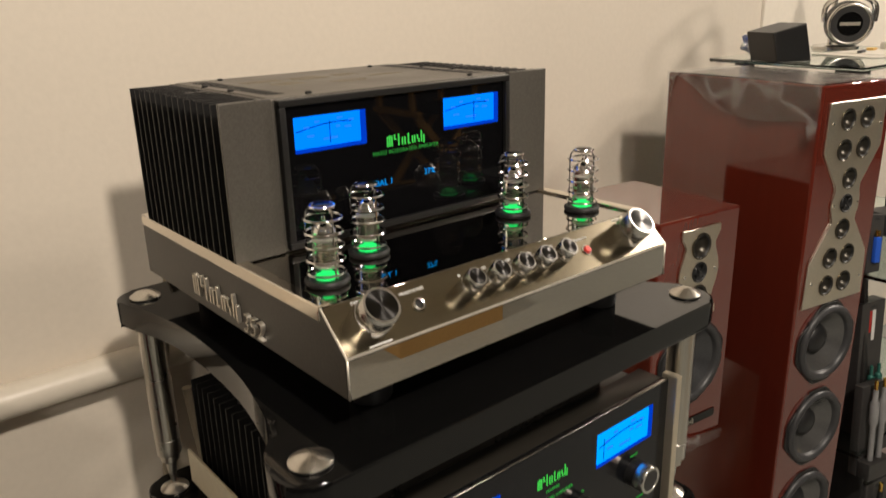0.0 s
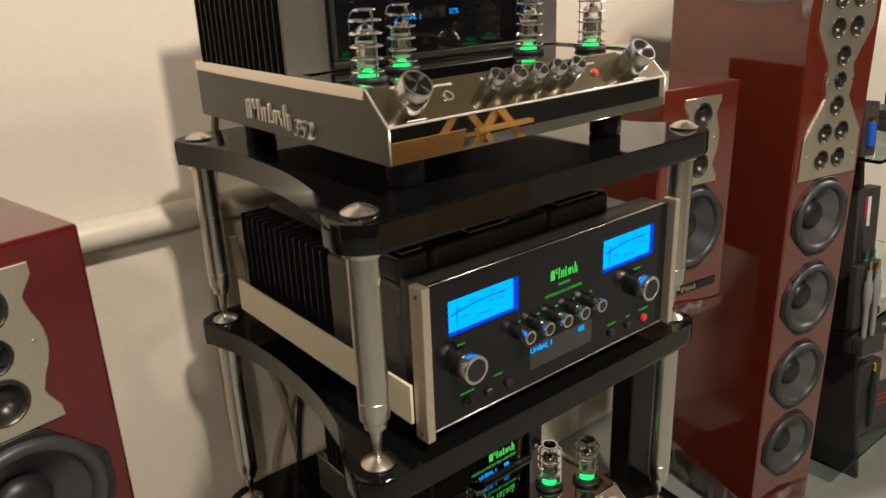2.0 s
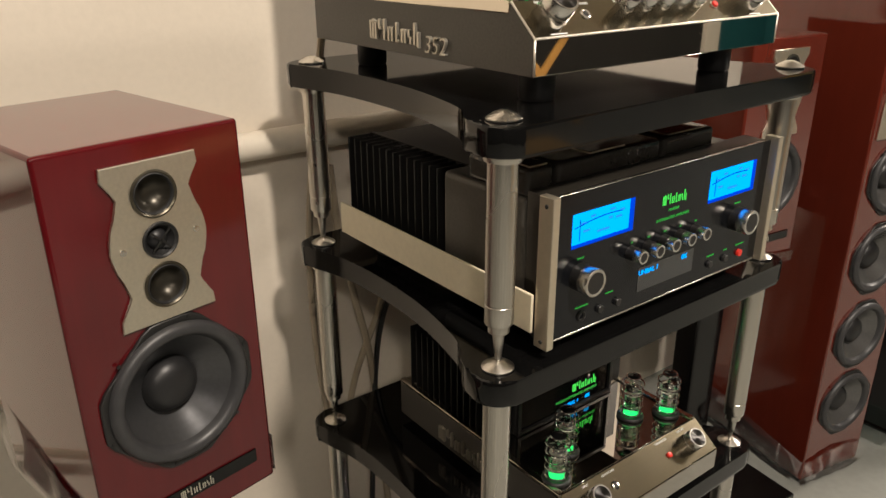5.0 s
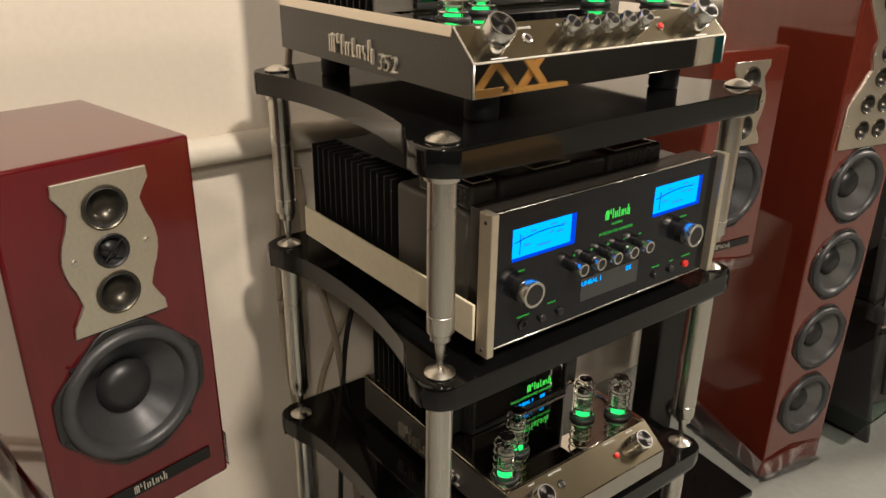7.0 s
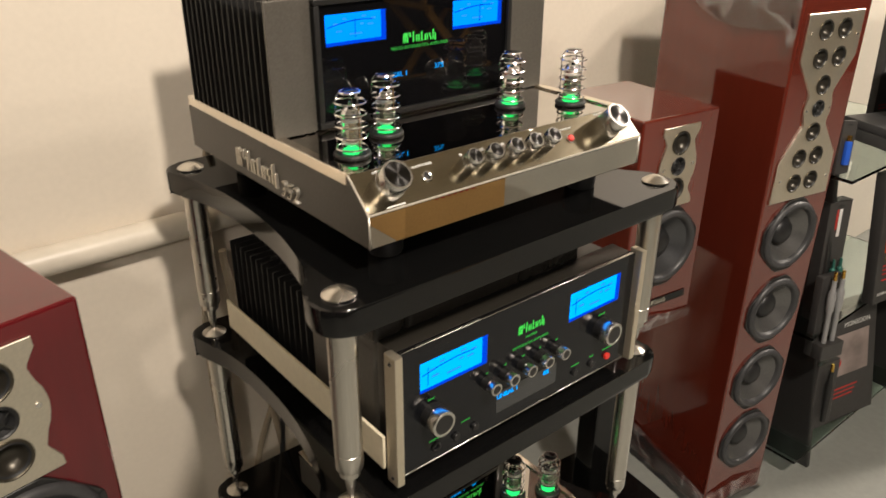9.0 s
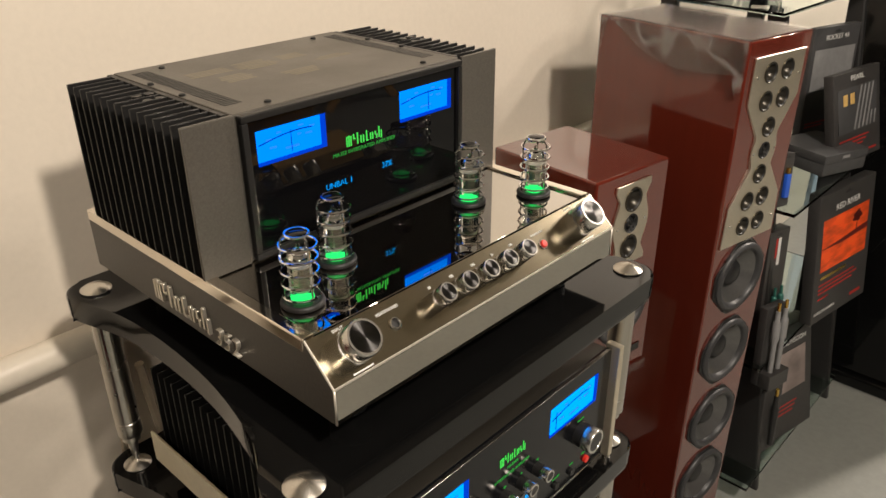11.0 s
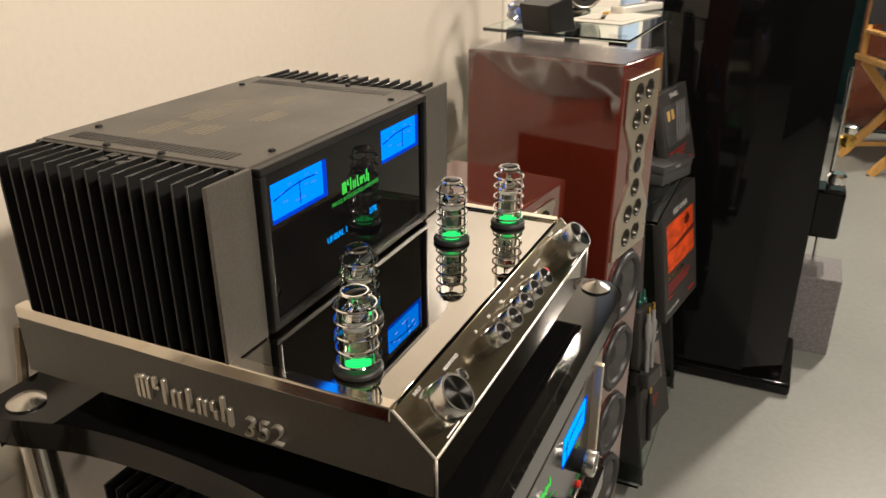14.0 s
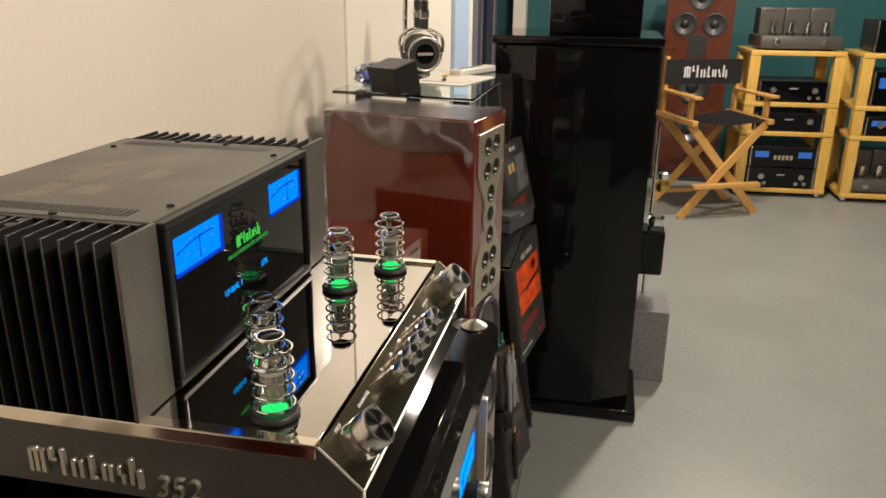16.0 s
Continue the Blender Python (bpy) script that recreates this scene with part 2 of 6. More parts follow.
def merge(bm, other, m=None):
    if m is not None:
        bmesh.ops.transform(other, matrix=m, verts=other.verts)
    me = bpy.data.meshes.new("tmp")
    other.to_mesh(me)
    other.free()
    bm.from_mesh(me)
    bpy.data.meshes.remove(me)
    return bm


def prism(points, a, b, axis="z", bevel=0.0, seg=2):
    """A prism over the outline points: axis z lays them in x,y; y lays them in x,z; x lays them in y,z."""
    bm = bmesh.new()
    put = {"z": lambda p, h: (p[0], p[1], h), "y": lambda p, h: (p[0], h, p[1]), "x": lambda p, h: (h, p[0], p[1])}[axis]
    lo, hi = [bm.verts.new(put(p, a)) for p in points], [bm.verts.new(put(p, b)) for p in points]
    bm.faces.new(lo)
    top = bm.faces.new(hi)
    n = len(points)
    for i in range(n):
        bm.faces.new((lo[i], lo[(i + 1) % n], hi[(i + 1) % n], hi[i]))
    if bevel:
        rim = [e for e in bm.edges if all(v in hi for v in e.verts) or all(v in lo for v in e.verts)]
        bmesh.ops.bevel(bm, geom=rim, offset=bevel, segments=seg, affect="EDGES", profile=0.5)
    return bm


def lathe(profile, seg=32, m=None, closed=False, caps=True):
    """Turns a profile of (radius, height) round z."""
    bm = bmesh.new()
    rings = []
    for r, h in profile:
        if r < 1e-6:
            rings.append([bm.verts.new((0, 0, h))])
        else:
            rings.append([bm.verts.new((r * math.cos(2 * math.pi * k / seg), r * math.sin(2 * math.pi * k / seg), h)) for k in range(seg)])
    pairs = list(zip(rings, rings[1:])) + ([(rings[-1], rings[0])] if closed else [])
    for a, b in pairs:
        for k in range(seg):
            j = (k + 1) % seg
            if len(a) == 1 and len(b) > 1:
                bm.faces.new((a[0], b[j], b[k]))
            elif len(b) == 1 and len(a) > 1:
                bm.faces.new((a[k], a[j], b[0]))
            elif len(a) > 1:
                bm.faces.new((a[k], a[j], b[j], b[k]))
    if not closed and caps:
        for ring in (rings[0], rings[-1]):
            if len(ring) > 1:
                bm.faces.new(ring)
    if m is not None:
        bmesh.ops.transform(bm, matrix=m, verts=bm.verts)
    return bm


def torus(R, r, m=None, seg=28, sub=8):
    return lathe([(R + r * math.cos(2 * math.pi * k / sub), r * math.sin(2 * math.pi * k / sub)) for k in range(sub)], seg, m, closed=True)


def rod(path, r, sub=8, bm=None):
    """A round rod along a path of points."""
    own = bmesh.new()
    pts = [Vector(p) for p in path]
    rings = []
    for i, p in enumerate(pts):
        d = (pts[min(i + 1, len(pts) - 1)] - pts[max(i - 1, 0)]).normalized()
        q = d.to_track_quat("Z", "Y").to_matrix()
        rings.append([own.verts.new(p + q @ Vector((r * math.cos(2 * math.pi * k / sub), r * math.sin(2 * math.pi * k / sub), 0))) for k in range(sub)])
    for a, b in zip(rings, rings[1:]):
        for k in range(sub):
            own.faces.new((a[k], a[(k + 1) % sub], b[(k + 1) % sub], b[k]))
    own.faces.new(rings[0])
    own.faces.new(rings[-1])
    return own if bm is None else merge(bm, own)


def curve_points(points, n=10, closed=False):
    """Points of a smooth line through the given ones."""
    pts = [Vector(p) for p in points]
    out = []
    last = len(pts) if closed else len(pts) - 1
    for i in range(last):
        if closed:
            a, b, c, d = (pts[(i + k) % len(pts)] for k in (-1, 0, 1, 2))
        else:
            a, b, c, d = pts[max(i - 1, 0)], pts[i], pts[i + 1], pts[min(i + 2, len(pts) - 1)]
        for k in range(n):
            t = k / n
            out.append(0.5 * (2 * b + (c - a) * t + (2 * a - 5 * b + 4 * c - d) * t * t + (3 * b - a - 3 * c + d) * t ** 3))
    if not closed:
        out.append(pts[-1])
    return out


def lettering(name, words, size, m, material, parent, depth=0.0004, align="CENTER", spacing=1.0, label="", thin=0.0, slant=0.0):
    """Words in the built-in font, as a mesh; m lays x along the line and z towards the reader."""
    data = bpy.data.curves.new(name, "FONT")
    data.body, data.size, data.extrude, data.align_x, data.align_y, data.space_character = words, size, depth, align, "CENTER", spacing
    data.resolution_u, data.offset, data.shear = 3, -thin, slant
    tmp = new("tmp", data)
    me = bpy.data.meshes.new_from_object(tmp)
    bpy.data.objects.remove(tmp)
    bpy.data.curves.remove(data)
    me.materials.clear()
    me.materials.append(material)
    ob = new(name, me)
    ob.parent = parent
    ob.matrix_local = m
    if label:
        ob["label"] = label
    return ob


def emblem(parent, m, length, height, depth, material, label):
    """A maker's mark as a row of plain upright strokes with slanted ends, in x,z with its depth towards -y."""
    strokes = [(0.00, 0.0, 0.82), (0.055, 0.0, 0.95), (0.11, 0.0, 0.82), (0.185, 0.48, 0.98), (0.215, 0.48, 0.62), (0.29, 0.0, 1.0), (0.385, 0.0, 0.68), (0.455, 0.0, 0.68),
               (0.545, 0.0, 0.92), (0.58, 0.0, 0.14), (0.655, 0.02, 0.66), (0.715, 0.02, 0.66), (0.79, 0.30, 0.68), (0.825, 0.0, 0.36), (0.90, 0.0, 1.0), (0.965, -0.1, 0.62)]
    w = 0.036
    top = None
    for x, a, b in strokes:
        x0, x1 = x * length, (x + w) * length
        p = [(x0, a * height + 0.04 * height), (x1, a * height), (x1, b * height - 0.05 * height), ((x0 + x1) / 2, b * height), (x0, b * height - 0.03 * height)]
        bm = prism(p, -depth, 0.0, "y")
        if top is None:
            merge(bm, prism([(0, 0.78 * height), (0.146 * length, 0.80 * height), (0.146 * length, 0.88 * height), (0, 0.86 * height)], -depth * 1.02, -depth * 0.02, "y"))
            top = part("emblem", bm, material, parent, label)
            top.matrix_local = m
        else:
            part("stroke", bm, material, top)
    return top


def drilled(ob, holes, depth, y=0.0):
    """Sinks round recesses (x, z, radius) into the front of a part."""
    cutter = bmesh.new()
    for x, z, r in holes:
        merge(cutter, lathe([(r, -depth), (r, 0.02)], 40, Matrix.Translation((x, y, z)) @ FRONT))
    me = bpy.data.meshes.new("tmp")
    bmesh.ops.recalc_face_normals(cutter, faces=cutter.faces)
    cutter.to_mesh(me)
    cutter.free()
    tool = new("tmp", me)
    mod = ob.modifiers.new("cut", "BOOLEAN")
    mod.operation, mod.object, mod.solver = "DIFFERENCE", tool, "EXACT"
    keep_parent, ob.parent = ob.parent, None
    bpy.context.view_layer.update()
    done = bpy.data.meshes.new_from_object(ob.evaluated_get(bpy.context.evaluated_depsgraph_get()))
    ob.parent = keep_parent
    ob.modifiers.clear()
    old, ob.data = ob.data, done
    bpy.data.meshes.remove(old)
    bpy.data.objects.remove(tool)
    done.polygons.foreach_set("use_smooth", [True] * len(done.polygons))
    done.set_sharp_from_angle(angle=radians(38))
    for p in done.polygons:
        if max(abs(c) for c in p.normal) > 0.9999 and p.area > 1e-5:
            p.use_smooth = False
    return ob


RX90 = pose(0, 0, 0, 90, 0, 0)
FRONT = pose(0, 0, 0, 90, 0, 0)  # z of the part points to -y


# ---------------------------------------------------------------- the room
def structure(name, bm, material, label, category="wall"):
    return tagged(link_mesh(name, bm, material), label, category, kind="structure")


structure("floor", box(-3.2, 7.2, -3.4, 3.6, FLOOR - 0.1, FLOOR, 0), FLOORM, "grey painted concrete floor, smooth and scuffed", "floor")
structure("ceiling", box(-3.2, 7.2, -3.4, 3.6, CEIL, CEIL + 0.1, 0), CEILP, "plain painted ceiling", "ceiling")
structure("wall_north", box(-3.2, 2.09, WALL_Y, WALL_Y + 0.14, FLOOR, CEIL, 0.004), WALLP, "cream painted plaster wall behind the rack")
structure("wall_pier", box(2.094, 2.74, WALL_Y - 0.005, WALL_Y + 0.14, FLOOR, CEIL, 0.004), WALLW, "lighter painted wall pier beside a doorway")
# never in view; added dark so that gloss black faces mirror black
structure("wall_west", box(-3.3, -3.2, -3.4, WALL_Y + 0.14, FLOOR, CEIL, 0), DARKW, "unseen end wall, darkened for the reflections")
structure("wall_south", box(-3.2, 6.14, -3.4, -3.3, FLOOR, CEIL, 0), DARKW, "plain dark wall at the back of the room")
structure("wall_column", box(6.144, 6.36, -3.4, -3.26, FLOOR, CEIL, 0.004), WALLW, "white painted column in the back wall")
structure("wall_south_end", box(6.364, 7.2, -3.4, -3.3, FLOOR, CEIL, 0), TEAL, "teal painted end of the back wall")
structure("wall_east", box(7.2, 7.3, -3.4, 3.6, FLOOR, CEIL, 0), TEAL, "teal painted end wall")
structure("wall_beyond", box(2.744, 3.70, WALL_Y, WALL_Y + 0.14, FLOOR, CEIL, 0.004), WALLW, "white painted wall past the pier")
door = tagged(new("door_1"), "door frame beside an alcove, with reflected daylight painted pale blue", "door", kind="structure")
door.matrix_world = pose(3.704, WALL_Y, FLOOR)
# daylight reflected by this casing is put into its pale blue colour
part("casing", box(0.0, 0.40, -0.02, 0.12, 0, CEIL - FLOOR, 0.004), mat("daylight_blue_tint", (0.45, 0.58, 0.78), 0.35, grain=0.03, scale=60, rvar=0.08), door, "casing with reflected daylight painted pale blue")
part("casing", box(0.404, 0.56, -0.01, 0.12, 0, CEIL - FLOOR, 0.004), WALLW, door, "white casing")
structure("alcove_back", box(4.27, 7.2, 1.65, 1.75, FLOOR, CEIL, 0), DARKW, "dark back of the alcove")
structure("alcove_trim", box(7.02, 7.19, WALL_Y - 0.01, WALL_Y + 0.10, FLOOR, CEIL, 0.004), WALLW, "white trim at the end of the alcove", "trim")
pipe = structure("wall_pipe", rod([(-3.2, 1.0855, 0.921), (-1.0, 1.0855, 0.921), (0.9, 1.0855, 0.921), (2.08, 1.0855, 0.921)], 0.0235, 20), PIPEM, "painted pipe running along the wall", "pipe")


# ---------------------------------------------------------------- hi-fi rack
CX = 0.5355
SHELF_TOPS = (1.0655, 0.780, 0.441, 0.115)
SHELF_T = 0.033


def shelf_outline():
    """Half outline from the front middle to the back middle, mirrored; rounded corners and hollow sides."""
    half = []
    fx, fy, r = -0.266, 0.486, 0.0325
    half.append((0.0, fy - r))
    for k in range(9):
        a = radians(-90 - 11.25 * k * 1.25)
        half.append((fx + r * math.cos(a), fy + r * math.sin(a)))
    side = curve_points([(-0.2965, 0.502, 0), (-0.2880, 0.524, 0), (-0.268, 0.552, 0), (-0.253, 0.60, 0), (-0.238, 0.68, 0), (-0.2325, 0.78, 0), (-0.238, 0.87, 0), (-0.256, 0.94, 0), (-0.262, 0.966, 0)], 4)
    half += [(p.x, p.y) for p in side[1:-1]]
    bx, by, rb = -0.232, 0.962, 0.030
    for k in range(7):
        a = radians(180 - 15 * k)
        half.append((bx + rb * math.cos(a), by + rb * math.sin(a)))
    half.append((0.0, by + rb))
    right = [(-x, y) for x, y in half[1:-1]]
    return [(x + CX, y) for x, y in half + right[::-1]]


CAPS = [(-0.2645, 0.488), (0.2670, 0.488), (-0.2295, 0.953), (0.2295, 0.953)]
rack = thing("equipment_rack", pose(CX, 0.7, FLOOR), "black gloss four-shelf hi-fi rack on brushed steel posts", "rack")
RO = Vector((CX, 0.7, FLOOR))


def local(bm, o):
    bmesh.ops.translate(bm, vec=-Vector(o), verts=bm.verts)
    return bm


for z in SHELF_TOPS:
    part("shelf", local(prism(shelf_outline(), z - SHELF_T, z, "z", 0.004), RO), BLACKG, rack, "black gloss lacquered shelf with hollow sides")
    for cx, cy in CAPS:
        foot = lathe([(0.0178, 0), (0.0190, 0.0010), (0.0190, 0.0024), (0.0125, 0.0068), (0.0060, 0.0096), (0.0020, 0.0104), (0, 0.0105)], 32, Matrix.Translation((CX + cx, cy, z)))
        part("spike_cup", local(foot, RO), STEEL, rack, "brushed steel spike cup")
for zt, zb in list(zip(SHELF_TOPS, SHELF_TOPS[1:])) + [(SHELF_TOPS[3], FLOOR)]:
    top = zt - SHELF_T
    h = top - zb
    for cx, cy in CAPS:
        if h > 0.15:
            prof = [(0.0212, h), (0.0212, h - 0.0075), (0.0206, h - 0.0085), (0.0166, h - 0.0088), (0.0166, 0.0830), (0.0160, 0.0824), (0.0160, 0.0812), (0.0166, 0.0806),
                    (0.0165, 0.0585), (0.0155, 0.0570), (0.0122, 0.0565), (0.0122, 0.0470), (0.0105, 0.0455), (0.0072, 0.0450), (0.0062, 0.0340), (0.0036, 0.0115), (0.0030, 0.0095)]
        else:
            prof = [(0.0166, h), (0.0166, 0.025), (0.010, 0.012), (0.006, 0.0)]
        part("post", local(lathe(prof, 32, Matrix.Translation((CX + cx, cy, zb))), RO), STEEL, rack, "brushed steel post with a pointed spike")


# ---------------------------------------------------------------- parts that the amplifiers share
def knob(parent, m, r, length, material=KNOBM, collar=True):
    """A turned knob: a skirt, a groove, a bright grip and a dark inlaid face with a cross of glints."""
    k = part("knob", lathe([(r * 1.02, 0), (r * 1.02, length * 0.42), (r * 0.86, length * 0.44), (r * 0.86, length * 0.50), (r, length * 0.52), (r, length * 0.96), (r * 0.95, length), (r * 0.84, length), (r * 0.83, length * 0.98), (0, length * 0.98)], 40, m), material, parent, "turned bright metal knob")
    return k


def face_inlay(parent_knob, m, r, length):
    """A spun black face, set in a thin bright lip; its turned grain draws the glints."""
    face = part("face", lathe([(r * 0.82, 0), (r * 0.82, 0.0005), (0, 0.0006)], 40), SPUN, parent_knob, "spun black face")
    face.matrix_local = m @ Matrix.Translation((0, 0, length * 0.982))


def meter(parent, x0, x1, z0, z1, y, needle=0.5, light=BLUE):
    """A blue lit power meter, let into the panel, with printed scale and needle."""
    w, h = x1 - x0, z1 - z0
    er, eb = 0.085, 0.115
    pane = part("meter", box(x0, x1 - w * er, y - 0.0010, y + 0.002, z0 + h * eb, z1, 0.0003, 1), light, parent, "glowing blue power meter")
    # flat, dimly glowing strips paint the shade on the recess sides
    part("edge", box(x1 - w * (er - 0.0005), x1, y - 0.0008, y + 0.002, z0, z1, 0.0003, 1), BLUED, pane, "shaded recess side, painted as a deep blue strip")
    part("edge", box(x0, x1 - w * er, y - 0.0008, y + 0.002, z0, z0 + h * (eb - 0.0005), 0.0003, 1), BLUED, pane, "shaded recess side, painted as a deep blue strip")
    bm = bmesh.new()
    arc = []
    for k in range(25):
        a = k / 24
        arc.append((x0 + w * (0.02 + 0.76 * a), z0 + h * (0.56 + 0.20 * math.sin(math.pi * (0.06 + 0.60 * a)))))
    for (ax, az), (bx, bz) in zip(arc, arc[1:]):
        merge(bm, prism([(ax, az - 0.0004), (bx, bz - 0.0004), (bx, bz + 0.0002 + 0.0005 * min(1, 2 * bx / (x0 + x1))), (ax, az + 0.0004)], y - 0.0016, y - 0.0010, "y"))
    part("scale", bm, NEEDLE, pane, "printed dark scale")
    nx = x0 + w * needle
    part("needle", prism([(nx - 0.0003, z0 + h * 0.20), (nx + 0.0003, z0 + h * 0.20), (nx + 0.0002, z0 + h * 0.82), (nx - 0.0002, z0 + h * 0.82)], y - 0.0020, y - 0.0013, "y"), NEEDLE, pane)
    bars = bmesh.new()
    for u0, u1, v in ((0.12, 0.20, 0.66), (0.27, 0.34, 0.80), (0.58, 0.66, 0.84), (0.74, 0.82, 0.74), (0.16, 0.26, 0.42), (0.56, 0.62, 0.60), (0.68, 0.78, 0.56), (0.38, 0.58, 0.30)):
        merge(bars, prism([(x0 + w * u0, z0 + h * v), (x0 + w * u1, z0 + h * v), (x0 + w * u1, z0 + h * (v + 0.06)), (x0 + w * u0, z0 + h * (v + 0.06))], y - 0.0014, y - 0.0010, "y"))
    part("print", bars, mat_meter_print(), pane)


_mp = []


def mat_meter_print():
    if not _mp:
        _mp.append(mat("faint_meter_print", (0.0, 0.05, 0.40), 0.6, emit=(0.0, 0.15, 0.90), power=1.15))
    return _mp[0]


def heat_sink(parent, x0, x1, y0, y1, z0, z1, fins, inward):
    """A block of upright fins along y; inward is the x at which the fins meet the case."""
    root = x0 if inward > 0 else x1
    bm = box(root - (0.0 if inward > 0 else 0.006), root + (0.006 if inward > 0 else 0.0), y0, y1, z0, z1, 0.0005, 1)
    part("heat_sink_back", bm, BLACKA, parent)
    n = fins
    for k in range(n):
        y = y0 + (k + 0.5) * (y1 - y0) / n
        t = 0.0023
        fin = part("fin", box(x0, x1, y - t / 2, y + t / 2, z0, z1, 0.0006, 1), BLACKA, parent)
        if k in (n // 2 - 1, n // 2 + 1):
            # screw bosses: thick round ribs that stand against the fin
            side = 1 if k > n // 2 else -1
            for xm in (x0 + 0.55 * (x1 - x0), x0 + 0.80 * (x1 - x0)):
                part("screw_boss", lathe([(0.0052, z0), (0.0052, z1 - 0.0006)], 12, Matrix.Translation((xm, y - side * 0.004, 0))), BLACKA, fin)


def caged_tube(parent, x, y, z, s=1.0, tilt=0.0):
    """A small glass valve in a wire cage, on a rubber ring, lit green from below."""
    o = Matrix.Translation((x, y, z)) @ Matrix.Scale(s, 4)
    v = part("valve", lathe([(0.0105, 0.004), (0.0110, 0.006), (0.0110, 0.046), (0.0100, 0.051), (0.0060, 0.0545), (0.0022, 0.0565), (0.0016, 0.060), (0, 0.0605)], 24, o), GLASS, parent, "clear glass valve")
    part("plate", box(-0.0042, 0.0042, -0.0030, 0.0030, 0.017, 0.038, 0.0012, 2), STEEL, v, "grey metal anode").matrix_local = o
    part("mica", lathe([(0.0088, 0.0385), (0.0088, 0.0392)], 16, o), WHITEB, v)
    part("getter", lathe([(0.0095, 0.047), (0.0082, 0.0505), (0.0052, 0.0532), (0.002, 0.0548), (0, 0.0549)], 20, o), CHROME, v, "silvery getter flash")
    part("lamp", lathe([(0.0070, 0.0046), (0.0078, 0.0062), (0.0062, 0.0088), (0.0066, 0.0098), (0.0040, 0.0112), (0.0030, 0.0132), (0, 0.0136)], 7, o), GREEN, v, "green light under the valve")
    # added white reflector that catches the green light inside the glass
    part("glow_catcher", lathe([(0.0040, 0.0138), (0.0072, 0.0160), (0.0072, 0.0168), (0, 0.0169)], 14, o), WHITEB, v)
    R, r = 0.0165, 0.0011
    cage = part("cage", torus(0.0104, 0.0013, o @ Matrix.Translation((0, 0, 0.0695)), 26, 6), CHROME, parent, "chrome wire cage")
    for k in range(5):
        part("hoop", torus(R, r, o @ Matrix.Translation((0, 0, 0.0105 + 0.0122 * k)), 30, 6), CHROME, cage)
    for k in range(3):
        a = 2 * math.pi * k / 3 + 0.5
        c, sn = math.cos(a), math.sin(a)
        bm = rod([(R * 0.93 * c, R * 0.93 * sn, 0.002), (R * 0.93 * c, R * 0.93 * sn, 0.060), (R * 0.86 * c, R * 0.86 * sn, 0.0655), (R * 0.66 * c, R * 0.66 * sn, 0.069), (R * 0.55 * c, R * 0.55 * sn, 0.070)], 0.0009, 6)
        bmesh.ops.transform(bm, matrix=o, verts=bm.verts)
        part("wire", bm, CHROME, cage)
    part("cap", lathe([(0.0098, 0.0675), (0.0098, 0.0700), (0.0080, 0.0712), (0, 0.0714)], 24, o), BLACKG, cage, "black cap")
    part("ring", torus(0.0172, 0.0030, o @ Matrix.Translation((0, 0, 0.003)), 32, 10), RUBBER, parent, "black rubber ring")
    part("socket", lathe([(0.0150, 0), (0.0150, 0.004), (0.0105, 0.0045), (0.0, 0.0045)], 28, o), BLACKP, parent)


NOSE = mat("satin_bright_edge", (0.80, 0.75, 0.66), 0.40, metal=0.8, grain=0.03, scale=90)


